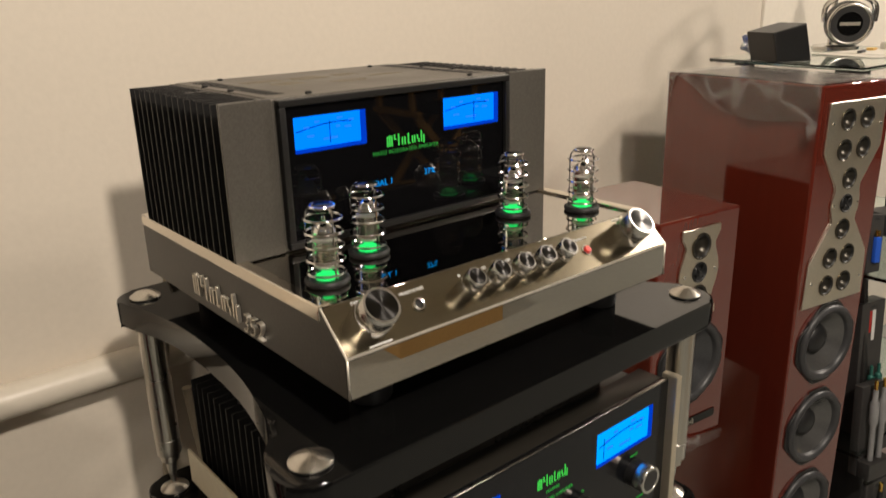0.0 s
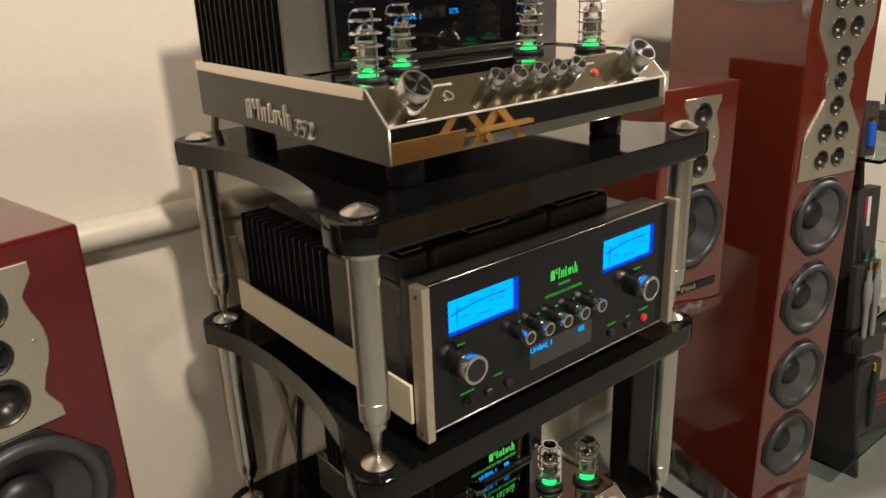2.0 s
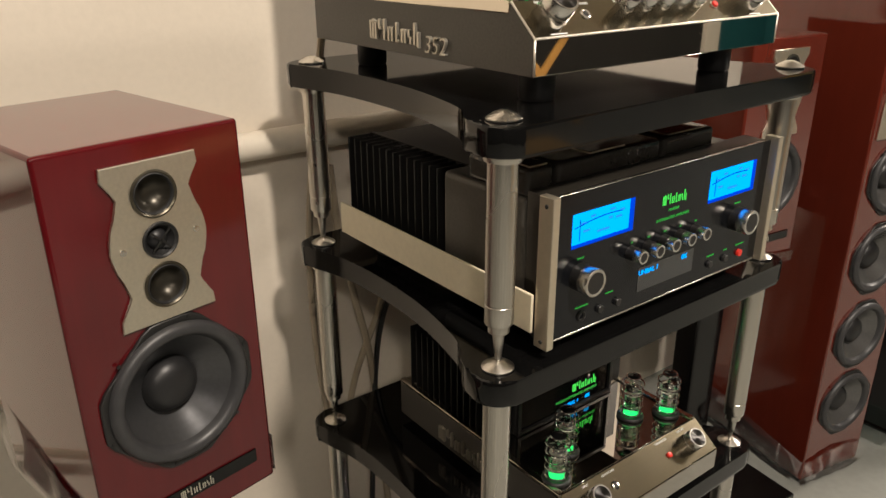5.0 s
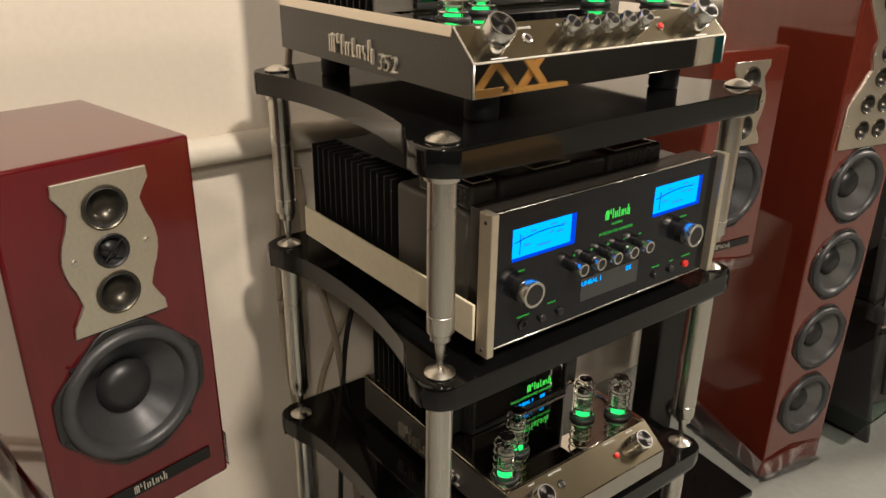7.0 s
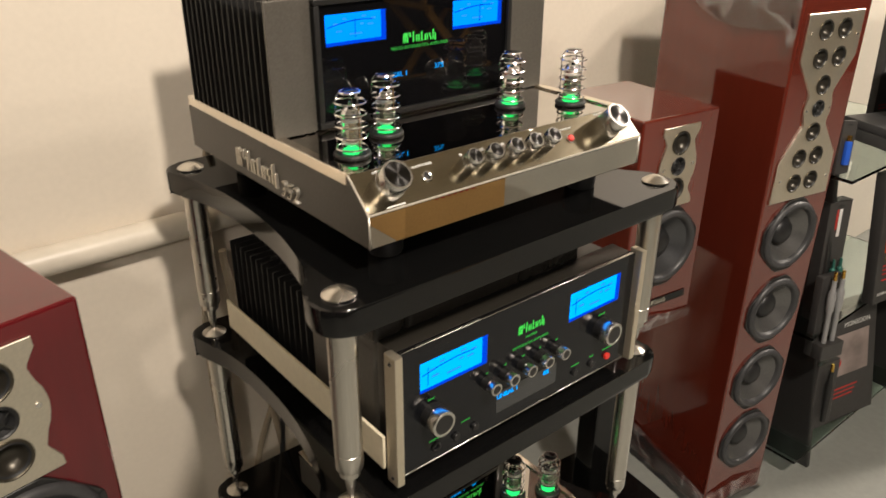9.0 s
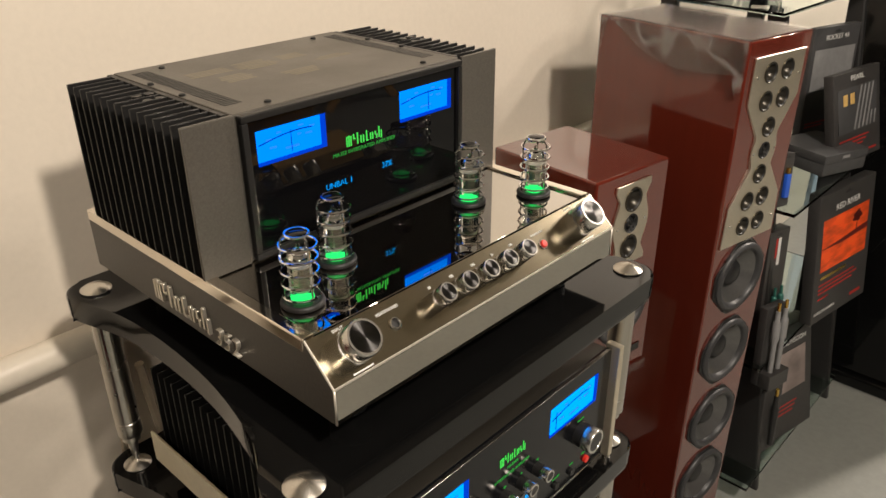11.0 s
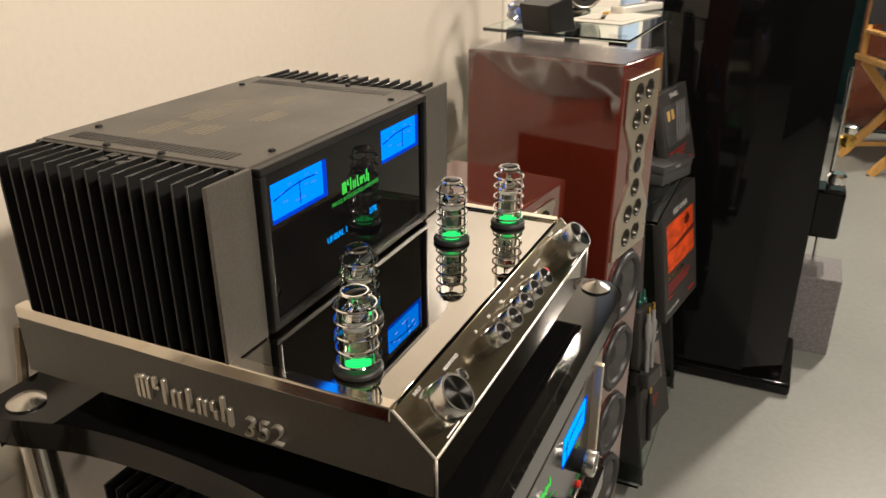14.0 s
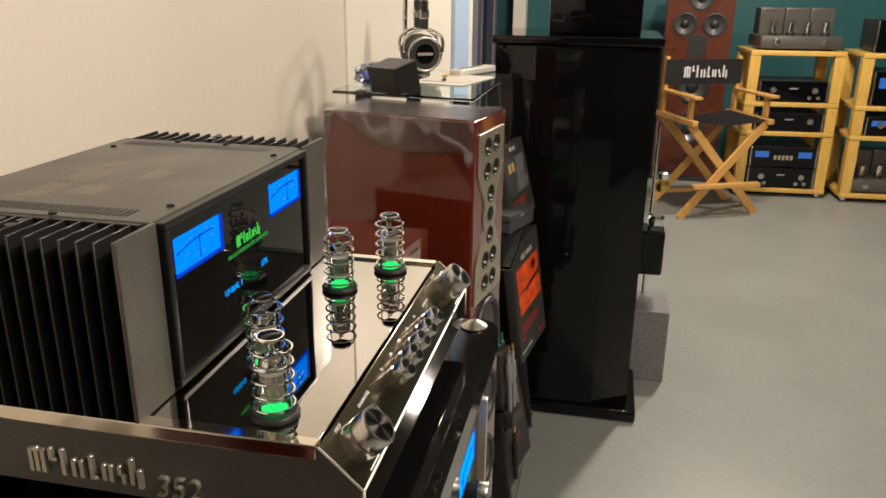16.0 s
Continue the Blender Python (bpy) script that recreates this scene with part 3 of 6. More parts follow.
# ---------------------------------------------------------------- upper amplifier
def upper_amplifier():
    O = Vector((0.3155, 0.495, 1.0655))
    a = thing("tube_amplifier", Matrix.Translation(O), "black and polished steel amplifier with four caged valves", "amplifier")
    W, D = 0.445, 0.452
    zb, zf, zt = 0.0355, 0.0735, 0.1075
    # chassis: the sides with their sloping front, black, topped by a bright edge
    prof = [(0.0, zb), (0.0, zf), (0.036, zt), (D, zt), (D, zb)]
    for x0, x1 in ((0.0, 0.004), (W - 0.004, W)):
        part("side_panel", prism([(p[0] + 0.0015, p[1]) for p in prof], x0, x1, "x", 0.0006, 1), SIDEP, a, "satin black side panel")
    part("floor_pan", box(0.004, W - 0.004, 0.006, D, zb + 0.0005, zb + 0.004, 0.0005, 1), BLACKS, a)
    part("back_panel", box(0.004, W - 0.004, D - 0.004, D, zb + 0.0045, zt - 0.001, 0.0005, 1), BLACKS, a)
    part("front_panel", box(0.0005, W - 0.0005, -0.0015, 0.004, zb, zf, 0.0012), MIRROR, a, "mirror polished steel front panel")
    n = Vector((0, -(zt - zf), 0.036)).normalized()
    bm = prism([(0.0005, 0), (W - 0.0005, 0), (W - 0.0005, math.hypot(0.036, zt - zf)), (0.0005, math.hypot(0.036, zt - zf))], -0.004, 0.0018, "z", 0.001)
    slope_deg = math.degrees(math.atan2(zt - zf, 0.036))
    S = pose(0, 0, zf, slope_deg, 0, 0)
    bmesh.ops.transform(bm, matrix=S, verts=bm.verts)
    part("control_panel", bm, SLOPE, a, "sloping bronze-toned polished control panel")
    part("top_plate", box(0.0135, W - 0.0135, 0.040, D - 0.004, zt - 0.004, zt - 0.001, 0.0006, 1), MIRROR, a, "mirror polished top plate")
    for x0, x1 in ((-0.0012, 0.0128), (W - 0.0128, W + 0.0012)):
        part("edge_strip", box(x0, x1, 0.0375, D, zt - 0.0115, zt + 0.0022, 0.0015), POLISH, a, "polished edge strip, tinted for the cream wall it mirrors")
    # bright frame round the nose
    for x in (0.0, W):
        e = bmesh.new()
        rod([(x, -0.0012, zb + 0.001), (x, -0.0012, zf)], 0.0012, 6, e)
        rod([(x, -0.0012, zf), (x, 0.036, zt + 0.0008)], 0.0012, 6, e)
        part("nose_edge", e, NOSE, a, "bright edge")
    part("nose_edge", rod([(0, -0.0012, zf + 0.0006), (W, -0.0012, zf + 0.0006)], 0.0014, 8), NOSE, a, "bright edge")
    for fx in (0.055, W - 0.055):
        for fy in (0.05, D - 0.06):
            part("foot", lathe([(0.019, 0), (0.021, 0.003), (0.021, zb - 0.0005)], 24, Matrix.Translation((fx, fy, 0))), RUBBER, a, "black rubber foot")
    # controls on the slope
    L = math.hypot(0.036, zt - zf)
    K = S @ Matrix.Translation((0, 0, 0.0018))
    for kx in (0.036, W - 0.052):
        m = K @ Matrix.Translation((kx, L * 0.50, 0))
        face_inlay(knob(a, m, 0.0178, 0.030), m, 0.0178, 0.030)
    for kx in (0.148, 0.1805, 0.2135, 0.245, 0.277):
        m = K @ Matrix.Translation((kx, L * 0.50, 0))
        face_inlay(knob(a, m, 0.0102, 0.024), m, 0.0102, 0.024)
    m = K @ Matrix.Translation((0.0905, L * 0.50, 0))
    jack = part("headphone_socket", torus(0.0052, 0.0014, m @ Matrix.Translation((0, 0, 0.001)), 24, 8), CHROME, a, "chrome headphone socket")
    part("hole", lathe([(0.0042, 0.0002), (0, 0.0003)], 20, m), BLACKP, jack)
    m = K @ Matrix.Translation((0.3225, L * 0.46, 0))
    ps = part("power_button", lathe([(0.0042, 0), (0.0042, 0.003), (0.0036, 0.0036), (0, 0.0037)], 20, m), REDL, a, "small red power button")
    part("bezel", torus(0.0050, 0.0010, m @ Matrix.Translation((0, 0, 0.0006)), 20, 6), CHROME, ps)
    for words, kx, v, sz in (("INPUT", 0.034, 0.915, 0.0046), ("HEADPHONES", 0.0905, 0.80, 0.0044), ("VOLUME", W - 0.052, 0.93, 0.0040), ("STANDBY/ON", 0.3225, 0.75, 0.0034)):
        lettering("lettering", words, sz, K @ Matrix.Translation((kx, L * v, 0.0002)), WHITEP, a)
    for hz, kx in zip(("30", "125", "500", "2k", "10k"), (0.148, 0.1805, 0.2135, 0.245, 0.277)):
        lettering("lettering", hz, 0.0042, K @ Matrix.Translation((kx, L * 0.80, 0.0002)), WHITEP, a)
    for kx in (0.036, W - 0.052):
        part("print", prism([(kx - 0.012, L * 0.04), (kx + 0.012, L * 0.04), (kx + 0.012, L * 0.07), (kx - 0.012, L * 0.07)], 0.0002, 0.0004, "z"), WHITEP, a).matrix_local = K
    # raised mark and number on the side
    emblem(a, Matrix.Translation((-0.0002, 0.302, 0.0490)) @ pose(0, 0, 0, 0, 0, -90), 0.108, 0.0265, 0.004, SILVERP, "raised silver maker's mark")
    lettering("number", "352", 0.0300, Matrix.Translation((-0.0030, 0.161, 0.0515)) @ pose(0, 0, 0, 90, 0, -90), SILVERP, a, 0.0022, spacing=0.95, thin=0.00055, slant=0.12, label="raised silver numerals")
    # upper case with meters
    by0, by1, bz0, bz1 = 0.1920, 0.4360, zt - 0.0005, 0.2650
    c0, c1 = 0.056, 0.379
    part("case", box(c0, c1, by0 + 0.004, by1, bz0, bz1, 0.0015), GREYTOP, a, "charcoal metal case")
    vent = bmesh.new()
    for x in (c0 + 0.012, c1 - 0.032):
        for k in range(34):
            y = by0 + 0.035 + k * 0.0056
            merge(vent, box(x, x + 0.020, y, y + 0.0026, bz1 + 0.0001, bz1 + 0.0004, 0))
    tagged(part("vent_grille", vent, BLACKP, a, "rows of dark vent slots"), kind="stuff")
    for x in (c0 + 0.05, c1 - 0.05):
        for y in (by0 + 0.016, by1 - 0.02):
            part("screw", lathe([(0.0036, 0), (0.0036, 0.0016), (0.0026, 0.0024), (0, 0.0025)], 12, Matrix.Translation((x, y, bz1))), BLACKP, a)
    for x in (c0 + 0.004, c1 - 0.004):
        for y in (by0 + 0.10, by0 + 0.165):
            part("screw", lathe([(0.0036, 0), (0.0036, 0.0016), (0.0026, 0.0024), (0, 0.0025)], 12, Matrix.Translation((x, y, bz1))), BLACKP, a)
    prints = bmesh.new()
    rng = random.Random(4)
    for k, (px, py, n) in enumerate(((0.14, 0.30, 5), (0.19, 0.335, 6), (0.245, 0.345, 4), (0.13, 0.345, 4), (0.21, 0.275, 4), (0.28, 0.31, 3))):
        for i in range(n):
            w = 0.03 + 0.025 * rng.random()
            merge(prints, box(px - w / 2, px + w / 2, py + i * 0.0062, py + i * 0.0062 + 0.0022, bz1 + 0.0001, bz1 + 0.0003, 0))
    part("print", prints, mat("faint_grey_print", (0.26, 0.225, 0.16), 0.5), a, "faint printed diagram")["kind"] = "stuff"
    for x0, x1, inw in ((-0.0010, c0 - 0.001, -1), (c1 + 0.001, W + 0.0005, 1)):
        part("side_front", box(x0, x1, by0 - 0.001, by0 + 0.0035, bz0 + 0.0008, bz1 + 0.001, 0.0012), GREYTOP, a, "satin black front cheek")
        heat_sink(a, x0 + 0.001, x1, by0 + 0.012, by1, bz0 + 0.0008, bz1 - 0.0008, 15, inw)
    g0, g1 = c0 + 0.003, c1 - 0.003
    f = bmesh.new()
    zA, zB = bz0 + 0.003, bz1 - 0.001
    t = 0.0075
    for x0, x1, z0, z1 in ((g0, g1, zB - t, zB), (g0, g1, zA, zA + t), (g0, g0 + t, zA + t, zB - t), (g1 - t, g1, zA + t, zB - t)):
        merge(f, box(x0, x1, by0 - 0.006, by0 + 0.0035, z0, z1, 0.0016))
    part("window_frame", f, BLACKA, a, "black window frame")
    part("window_glass", box(g0 + t, g1 - t, by0 - 0.0015, by0 + 0.003, zA + t, zB - t, 0), GLASSB, a, "black glass front window")
    yy = by0 - 0.0016
    meter(a, 0.0755, 0.1625, 0.2080, 0.2445, yy, 0.47)
    meter(a, 0.2715, 0.3585, 0.2080, 0.2445, yy, 0.53)
    emblem(a, Matrix.Translation((0.189, yy - 0.0002, 0.1995)), 0.053, 0.0135, 0.0004, GREENT, "glowing green maker's mark")
    lettering("lettering", "MA352 INTEGRATED AMPLIFIER", 0.0062, Matrix.Translation((0.216, yy - 0.0003, 0.1940)) @ FRONT, GREENS, a, thin=0.0001, spacing=1.08)
    lettering("display", "UNBAL 1", 0.0098, Matrix.Translation((0.176, yy - 0.0003, 0.1610)) @ FRONT, CYANT, a, thin=0.00025, label="cyan display reading")
    lettering("display", "37%", 0.0100, Matrix.Translation((0.248, yy - 0.0003, 0.1640)) @ FRONT, CYANT, a, thin=0.00025, label="cyan display reading")
    for x, y in ((0.0415, 0.090), (0.118, 0.132), (0.327, 0.132), (0.4025, 0.090)):
        caged_tube(a, x, y, zt - 0.001, 1.06)
    return a


upper_amplifier()


PANELB = mat("dark_panel_glass", (0.006, 0.0065, 0.008), 0.16, grain=0.1, scale=20, rvar=0.02, spec=0.30)
HOOD = mat("brushed_black_hood", (0.030, 0.027, 0.022), 0.36, metal=0.3, grain=0.15, scale=40, stretch=(0.6, 30, 30), rvar=0.05, bump=0.03)
COVERM = mat("satin_black_cover", (0.026, 0.024, 0.021), 0.16, grain=0.1, scale=200, rvar=0.06, bump=0.03)


# ---------------------------------------------------------------- middle amplifier
def middle_amplifier():
    O = Vector((0.3187, 0.4705, 0.780))
    a = thing("integrated_amplifier", Matrix.Translation(O), "black glass-fronted integrated amplifier with blue meters and champagne end caps", "amplifier")
    W, zb, zt, D = 0.4455, 0.0165, 0.1940, 0.434
    E = 0.0112
    part("front_panel", box(E, W - E, 0, 0.008, zb, zt, 0.001), PANELB, a, "black glass front panel")
    part("trim", box(E, W - E, -0.0012, 0.006, zb + 0.0008, zb + 0.0030, 0.0004, 1), STEEL, a, "thin bright lower trim")
    part("trim", box(E, W - E, -0.0004, 0.004, zt + 0.0003, zt + 0.0010, 0.0002, 1), STEEL, a, "thin bright upper trim")
    for x0, x1 in ((0.0, E - 0.0003), (W - E + 0.0003, W)):
        cap = part("end_cap", box(x0, x1, -0.0115, 0.0105, zb - 0.001, zt + 0.0050, 0.0014), CHAMP, a, "champagne aluminium end cap")
        for z in (zb + 0.008, zt - 0.006):
            part("screw", lathe([(0.0026, 0), (0.0022, 0.0008), (0, 0.0009)], 12, Matrix.Translation(((x0 if x0 < 0.1 else x1), -0.001, z)) @ pose(0, 0, 0, 0, -90 if x0 < 0.1 else 90, 0)), BLACKP, cap)
    part("hood", box(0.0125, W - 0.0125, 0.0085, 0.0420, zb + 0.002, zt - 0.0004, 0.0015), HOOD, a, "satin black hood behind the panel")
    part("body", box(0.0115, W - 0.0115, 0.0425, 0.197, zb + 0.002, 0.1825, 0.008, 4), SIDEP, a, "satin black metal body")
    part("body", box(0.060, W - 0.060, 0.1975, D, zb + 0.002, 0.178, 0.002), BLACKS, a)
    for x0, x1, inw in ((0.010, 0.0595, -1), (W - 0.0595, W - 0.010, 1)):
        heat_sink(a, x0, x1, 0.199, D, zb + 0.016, 0.1815, 14, inw)
    for x0, x1 in ((-0.004, 0.0), (W, W + 0.004)):
        part("side_rail", box(x0, x1, 0.012, D + 0.002, 0.0315, 0.0797, 0.001), RAIL, a, "champagne side rail")
    # transformer covers on top
    zc = 0.2165
    for x0, x1, fx0, fx1, shine in ((0.013, 0.056, 0.020, 0.048, BLACKG), (0.060, 0.247, 0.1180, 0.1810, BLACKG), (0.252, 0.362, 0.2660, 0.3440, BLACKG)):
        y0, y1 = 0.0430, 0.150
        cov = part("cover", box(x0, x1, y0, y1, 0.1826, zc, 0.007, 4), COVERM, a, "black transformer cover")
        part("badge_frame", box(fx0, fx1, 0.0480, 0.1040, zc, zc + 0.0012, 0.0004, 1), CHAMP, cov, "thin bright badge frame")
        part("badge", box(fx0 + 0.0016, fx1 - 0.0016, 0.0496, 0.1024, zc + 0.0012, zc + 0.0016, 0), shine, cov, "glossy badge")
    for fx in (0.05, W - 0.05):
        for fy in (0.04, D - 0.05):
            part("foot", lathe([(0.018, 0), (0.020, 0.003), (0.020, zb + 0.0015)], 20, Matrix.Translation((fx, fy, 0))), RUBBER, a, "black rubber foot")
    meter(a, 0.0433, 0.1484, 0.1275, 0.1688, -0.0002, 0.10, CYANM)
    meter(a, 0.3004, 0.4038, 0.1285, 0.1716, -0.0002, 0.10, CYANM)
    emblem(a, Matrix.Translation((0.2030, -0.0003, 0.1455)), 0.047, 0.0145, 0.0004, GREENT, "glowing green maker's mark")
    lettering("lettering", "MA8900", 0.0056, Matrix.Translation((0.2270, -0.0004, 0.1378)) @ FRONT, GREENS, a, thin=0.0001, spacing=1.1)
    lettering("lettering", "INTEGRATED AMPLIFIER", 0.0056, Matrix.Translation((0.2270, -0.0004, 0.1272)) @ FRONT, GREENS, a, thin=0.0001, spacing=1.1)
    for kx, kz, r, ln in ((0.0595, 0.0906, 0.0172, 0.026), (0.3711, 0.0930, 0.0172, 0.026)):
        m = Matrix.Translation((kx, 0, kz)) @ FRONT
        part("knob_skirt", lathe([(r * 0.98, 0), (r * 0.98, ln * 0.42), (r * 0.8, ln * 0.45)], 36, m), BLACKA, a, "black knob skirt")
        k = part("knob", lathe([(r * 0.8, ln * 0.45), (r, ln * 0.47), (r, ln * 0.96), (r * 0.96, ln), (r * 0.78, ln), (r * 0.76, ln * 0.975), (0, ln * 0.975)], 36, m), KNOBM, a, "knurled bright knob")
        part("face", lathe([(r * 0.75, 0), (r * 0.75, 0.0004), (0, 0.0005)], 30, m @ Matrix.Translation((0, 0, ln * 0.977))), BLACKA, k, "black spun face")
    for kx in (0.1480, 0.1799, 0.2118, 0.2437, 0.2756):
        r, ln = 0.0088, 0.022
        m = Matrix.Translation((kx, 0, 0.0978)) @ FRONT
        part("knob_skirt", lathe([(r, 0), (r, ln * 0.45), (r * 0.8, ln * 0.47)], 28, m), BLACKA, a, "black knob skirt")
        k = part("knob", lathe([(r * 0.8, ln * 0.47), (r, ln * 0.49), (r, ln * 0.96), (r * 0.95, ln), (r * 0.7, ln), (r * 0.68, ln * 0.97), (0, ln * 0.97)], 28, m), KNOBM, a, "small bright knob")
        part("face", lathe([(r * 0.67, 0), (r * 0.67, 0.0004), (0, 0.0005)], 24, m @ Matrix.Translation((0, 0, ln * 0.972))), BLACKA, k)
        lettering("lettering", {0.1480: "30", 0.1799: "125", 0.2118: "500", 0.2437: "2k", 0.2756: "10k"}[kx], 0.0036, Matrix.Translation((kx + 0.002, -0.0004, 0.1105)) @ FRONT, GREENS, a, thin=0.0001)
    part("display_window", box(0.168, 0.2815, -0.0006, 0.002, 0.0385, 0.0716, 0), mat("grey_display", (0.012, 0.014, 0.017), 0.12, coat=1.0, grain=0.1, scale=50), a, "dark grey display window")
    lettering("display", "UNBAL 1", 0.0098, Matrix.Translation((0.1875, -0.0011, 0.0640)) @ FRONT, CYANT, a, label="cyan display reading")
    lettering("display", "0%", 0.0098, Matrix.Translation((0.2605, -0.0011, 0.0642)) @ FRONT, CYANT, a, label="cyan display reading")
    for bx, redb in ((0.067, 0), (0.0990, 0), (0.1310, 0), (0.3215, 0), (0.3568, 0), (0.3911, 1)):
        m = Matrix.Translation((bx, 0, 0.0368)) @ FRONT
        if bx == 0.067:
            part("headphone_socket", torus(0.0055, 0.0016, m @ Matrix.Translation((0, 0, 0.001)), 24, 8), BLACKA, a, "black headphone socket")
        else:
            part("button", lathe([(0.0052, 0), (0.0052, 0.0035), (0.0046, 0.0042), (0, 0.0044)], 24, m), REDL if redb else BLACKA, a, "red power button" if redb else "small black push button")
    for words, kx, z, sz in (("INPUT", 0.060, 0.1130, 0.0048), ("VOLUME", 0.371, 0.1155, 0.0048), ("HEADPHONES", 0.067, 0.0495, 0.0042), ("OUTPUTS", 0.115, 0.0540, 0.0042), ("EQUALIZER", 0.322, 0.0495, 0.0040), ("MUTE", 0.357, 0.0495, 0.0040), ("STANDBY/ON", 0.391, 0.0500, 0.0040)):
        lettering("lettering", words, sz * 0.8, Matrix.Translation((kx, -0.0004, z)) @ FRONT, GREENS, a, thin=0.0001)
    return a


middle_amplifier()


# ---------------------------------------------------------------- lower amplifier
def lower_amplifier():
    O = Vector((0.402, 0.455, 0.441))
    a = thing("compact_tube_amplifier", Matrix.Translation(O), "compact steel and black hybrid amplifier with caged valves glowing green", "amplifier")
    W, D, zb, zf, zt = 0.305, 0.43, 0.014, 0.048, 0.081
    prof = [(0.0015, zb), (0.0015, zf), (0.045, zt), (D, zt), (D, zb)]
    for x0, x1 in ((0.0, 0.004), (W - 0.004, W)):
        part("side_panel", prism(prof, x0, x1, "x", 0.0006, 1), SIDEP, a, "satin black side panel")
    part("floor_pan", box(0.004, W - 0.004, 0.006, D, zb + 0.0005, zb + 0.004, 0.0005, 1), BLACKS, a)
    part("front_panel", box(0.0005, W - 0.0005, -0.0015, 0.004, zb, zf, 0.0012), MIRROR, a, "polished steel front panel")
    L = math.hypot(0.045, zt - zf)
    S = pose(0, 0, zf, math.degrees(math.atan2(zt - zf, 0.045)), 0, 0)
    bm = prism([(0.0005, 0), (W - 0.0005, 0), (W - 0.0005, L), (0.0005, L)], -0.004, 0.0018, "z", 0.001)
    bmesh.ops.transform(bm, matrix=S, verts=bm.verts)
    part("control_panel", bm, SLOPE, a, "sloping bronze-toned control panel")
    part("top_plate", box(0.0105, W - 0.0105, 0.048, D, zt - 0.004, zt - 0.001, 0.0006, 1), MIRROR, a, "mirror polished top plate")
    for x0, x1 in ((-0.001, 0.010), (W - 0.010, W + 0.001)):
        part("edge_strip", box(x0, x1, 0.046, D, zt - 0.006, zt + 0.002, 0.0015), POLISH, a, "polished edge strip, tinted for the cream wall it mirrors")
    for fx in (0.05, W - 0.05):
        for fy in (0.05, D - 0.05):
            part("foot", lathe([(0.016, 0), (0.018, 0.003), (0.018, zb)], 20, Matrix.Translation((fx, fy, 0))), RUBBER, a, "black rubber foot")
    K = S @ Matrix.Translation((0, 0, 0.0018))
    for kx in (0.045, W - 0.045):
        m = K @ Matrix.Translation((kx, L * 0.5, 0))
        face_inlay(knob(a, m, 0.0155, 0.024), m, 0.0155, 0.024)
    m = K @ Matrix.Translation((0.092, L * 0.55, 0))
    jack = part("headphone_socket", torus(0.0052, 0.0014, m @ Matrix.Translation((0, 0, 0.001)), 24, 8), CHROME, a, "chrome headphone socket")
    part("hole", lathe([(0.0042, 0.0002), (0, 0.0003)], 20, m), BLACKP, jack)
    m = K @ Matrix.Translation((W - 0.093, L * 0.5, 0))
    part("power_button", lathe([(0.0042, 0), (0.0042, 0.003), (0, 0.0037)], 20, m), REDL, a, "small red power button")
    for words, kx in (("INPUT", 0.045), ("HEADPHONES", 0.092), ("STANDBY/ON", W - 0.093), ("VOLUME", W - 0.045)):
        lettering("lettering", words, 0.0042, K @ Matrix.Translation((kx, L * 0.90, 0.0002)), WHITEP, a)
    emblem(a, Matrix.Translation((-0.0002, 0.316, 0.026)) @ pose(0, 0, 0, 0, 0, -90), 0.11, 0.027, 0.004, SILVERP, "raised silver maker's mark")
    lettering("number", "252", 0.030, Matrix.Translation((-0.0030, 0.170, 0.034)) @ pose(0, 0, 0, 90, 0, -90), SILVERP, a, 0.0022, thin=0.00055, slant=0.12, label="raised silver numerals")
    by0, bz1 = 0.185, 0.196
    part("case", box(0.045, W - 0.045, by0, D - 0.02, zt - 0.0005, bz1, 0.002), BLACKS, a, "black metal case")
    for x0, x1, inw in ((0.004, 0.0445, -1), (W - 0.0445, W - 0.004, 1)):
        heat_sink(a, x0, x1, by0 + 0.006, D - 0.02, zt + 0.0023, bz1 - 0.001, 14, inw)
    f = bmesh.new()
    for x0, x1, z0, z1 in ((0.046, W - 0.046, bz1 - 0.008, bz1 - 0.001), (0.046, W - 0.046, zt, zt + 0.007), (0.046, 0.053, zt + 0.007, bz1 - 0.008), (W - 0.053, W - 0.046, zt + 0.007, bz1 - 0.008)):
        merge(f, box(x0, x1, by0 - 0.006, by0 - 0.0002, z0, z1, 0.0012))
    part("window_frame", f, BLACKA, a, "black window frame")
    part("window_glass", box(0.053, W - 0.053, by0 - 0.002, by0 - 0.0002, zt + 0.007, bz1 - 0.008, 0), GLASSB, a, "black glass front window")
    yy = by0 - 0.0022
    emblem(a, Matrix.Translation((0.167, yy, 0.1135)), 0.054, 0.015, 0.0004, GREENT, "glowing green maker's mark")
    lettering("lettering", "MA252 INTEGRATED AMPLIFIER", 0.0068, Matrix.Translation((0.178, yy - 0.0003, 0.1050)) @ FRONT, GREENS, a, thin=0.0001)
    lettering("display", "UNBAL 1", 0.0095, Matrix.Translation((0.164, yy - 0.0003, 0.0930)) @ FRONT, CYANT, a, label="cyan display reading")
    lettering("display", "0%", 0.0095, Matrix.Translation((0.204, yy - 0.0003, 0.0930)) @ FRONT, CYANT, a, label="cyan display reading")
    for x, y in ((0.024, 0.075), (0.080, 0.112), (0.228, 0.112), (0.280, 0.082)):
        caged_tube(a, x, y, zt - 0.001, 1.06)
    return a


lower_amplifier()


SURR = mat("grey_rubber_surround", (0.038, 0.038, 0.040), 0.42, grain=0.1, scale=120, bump=0.05, rvar=0.06)


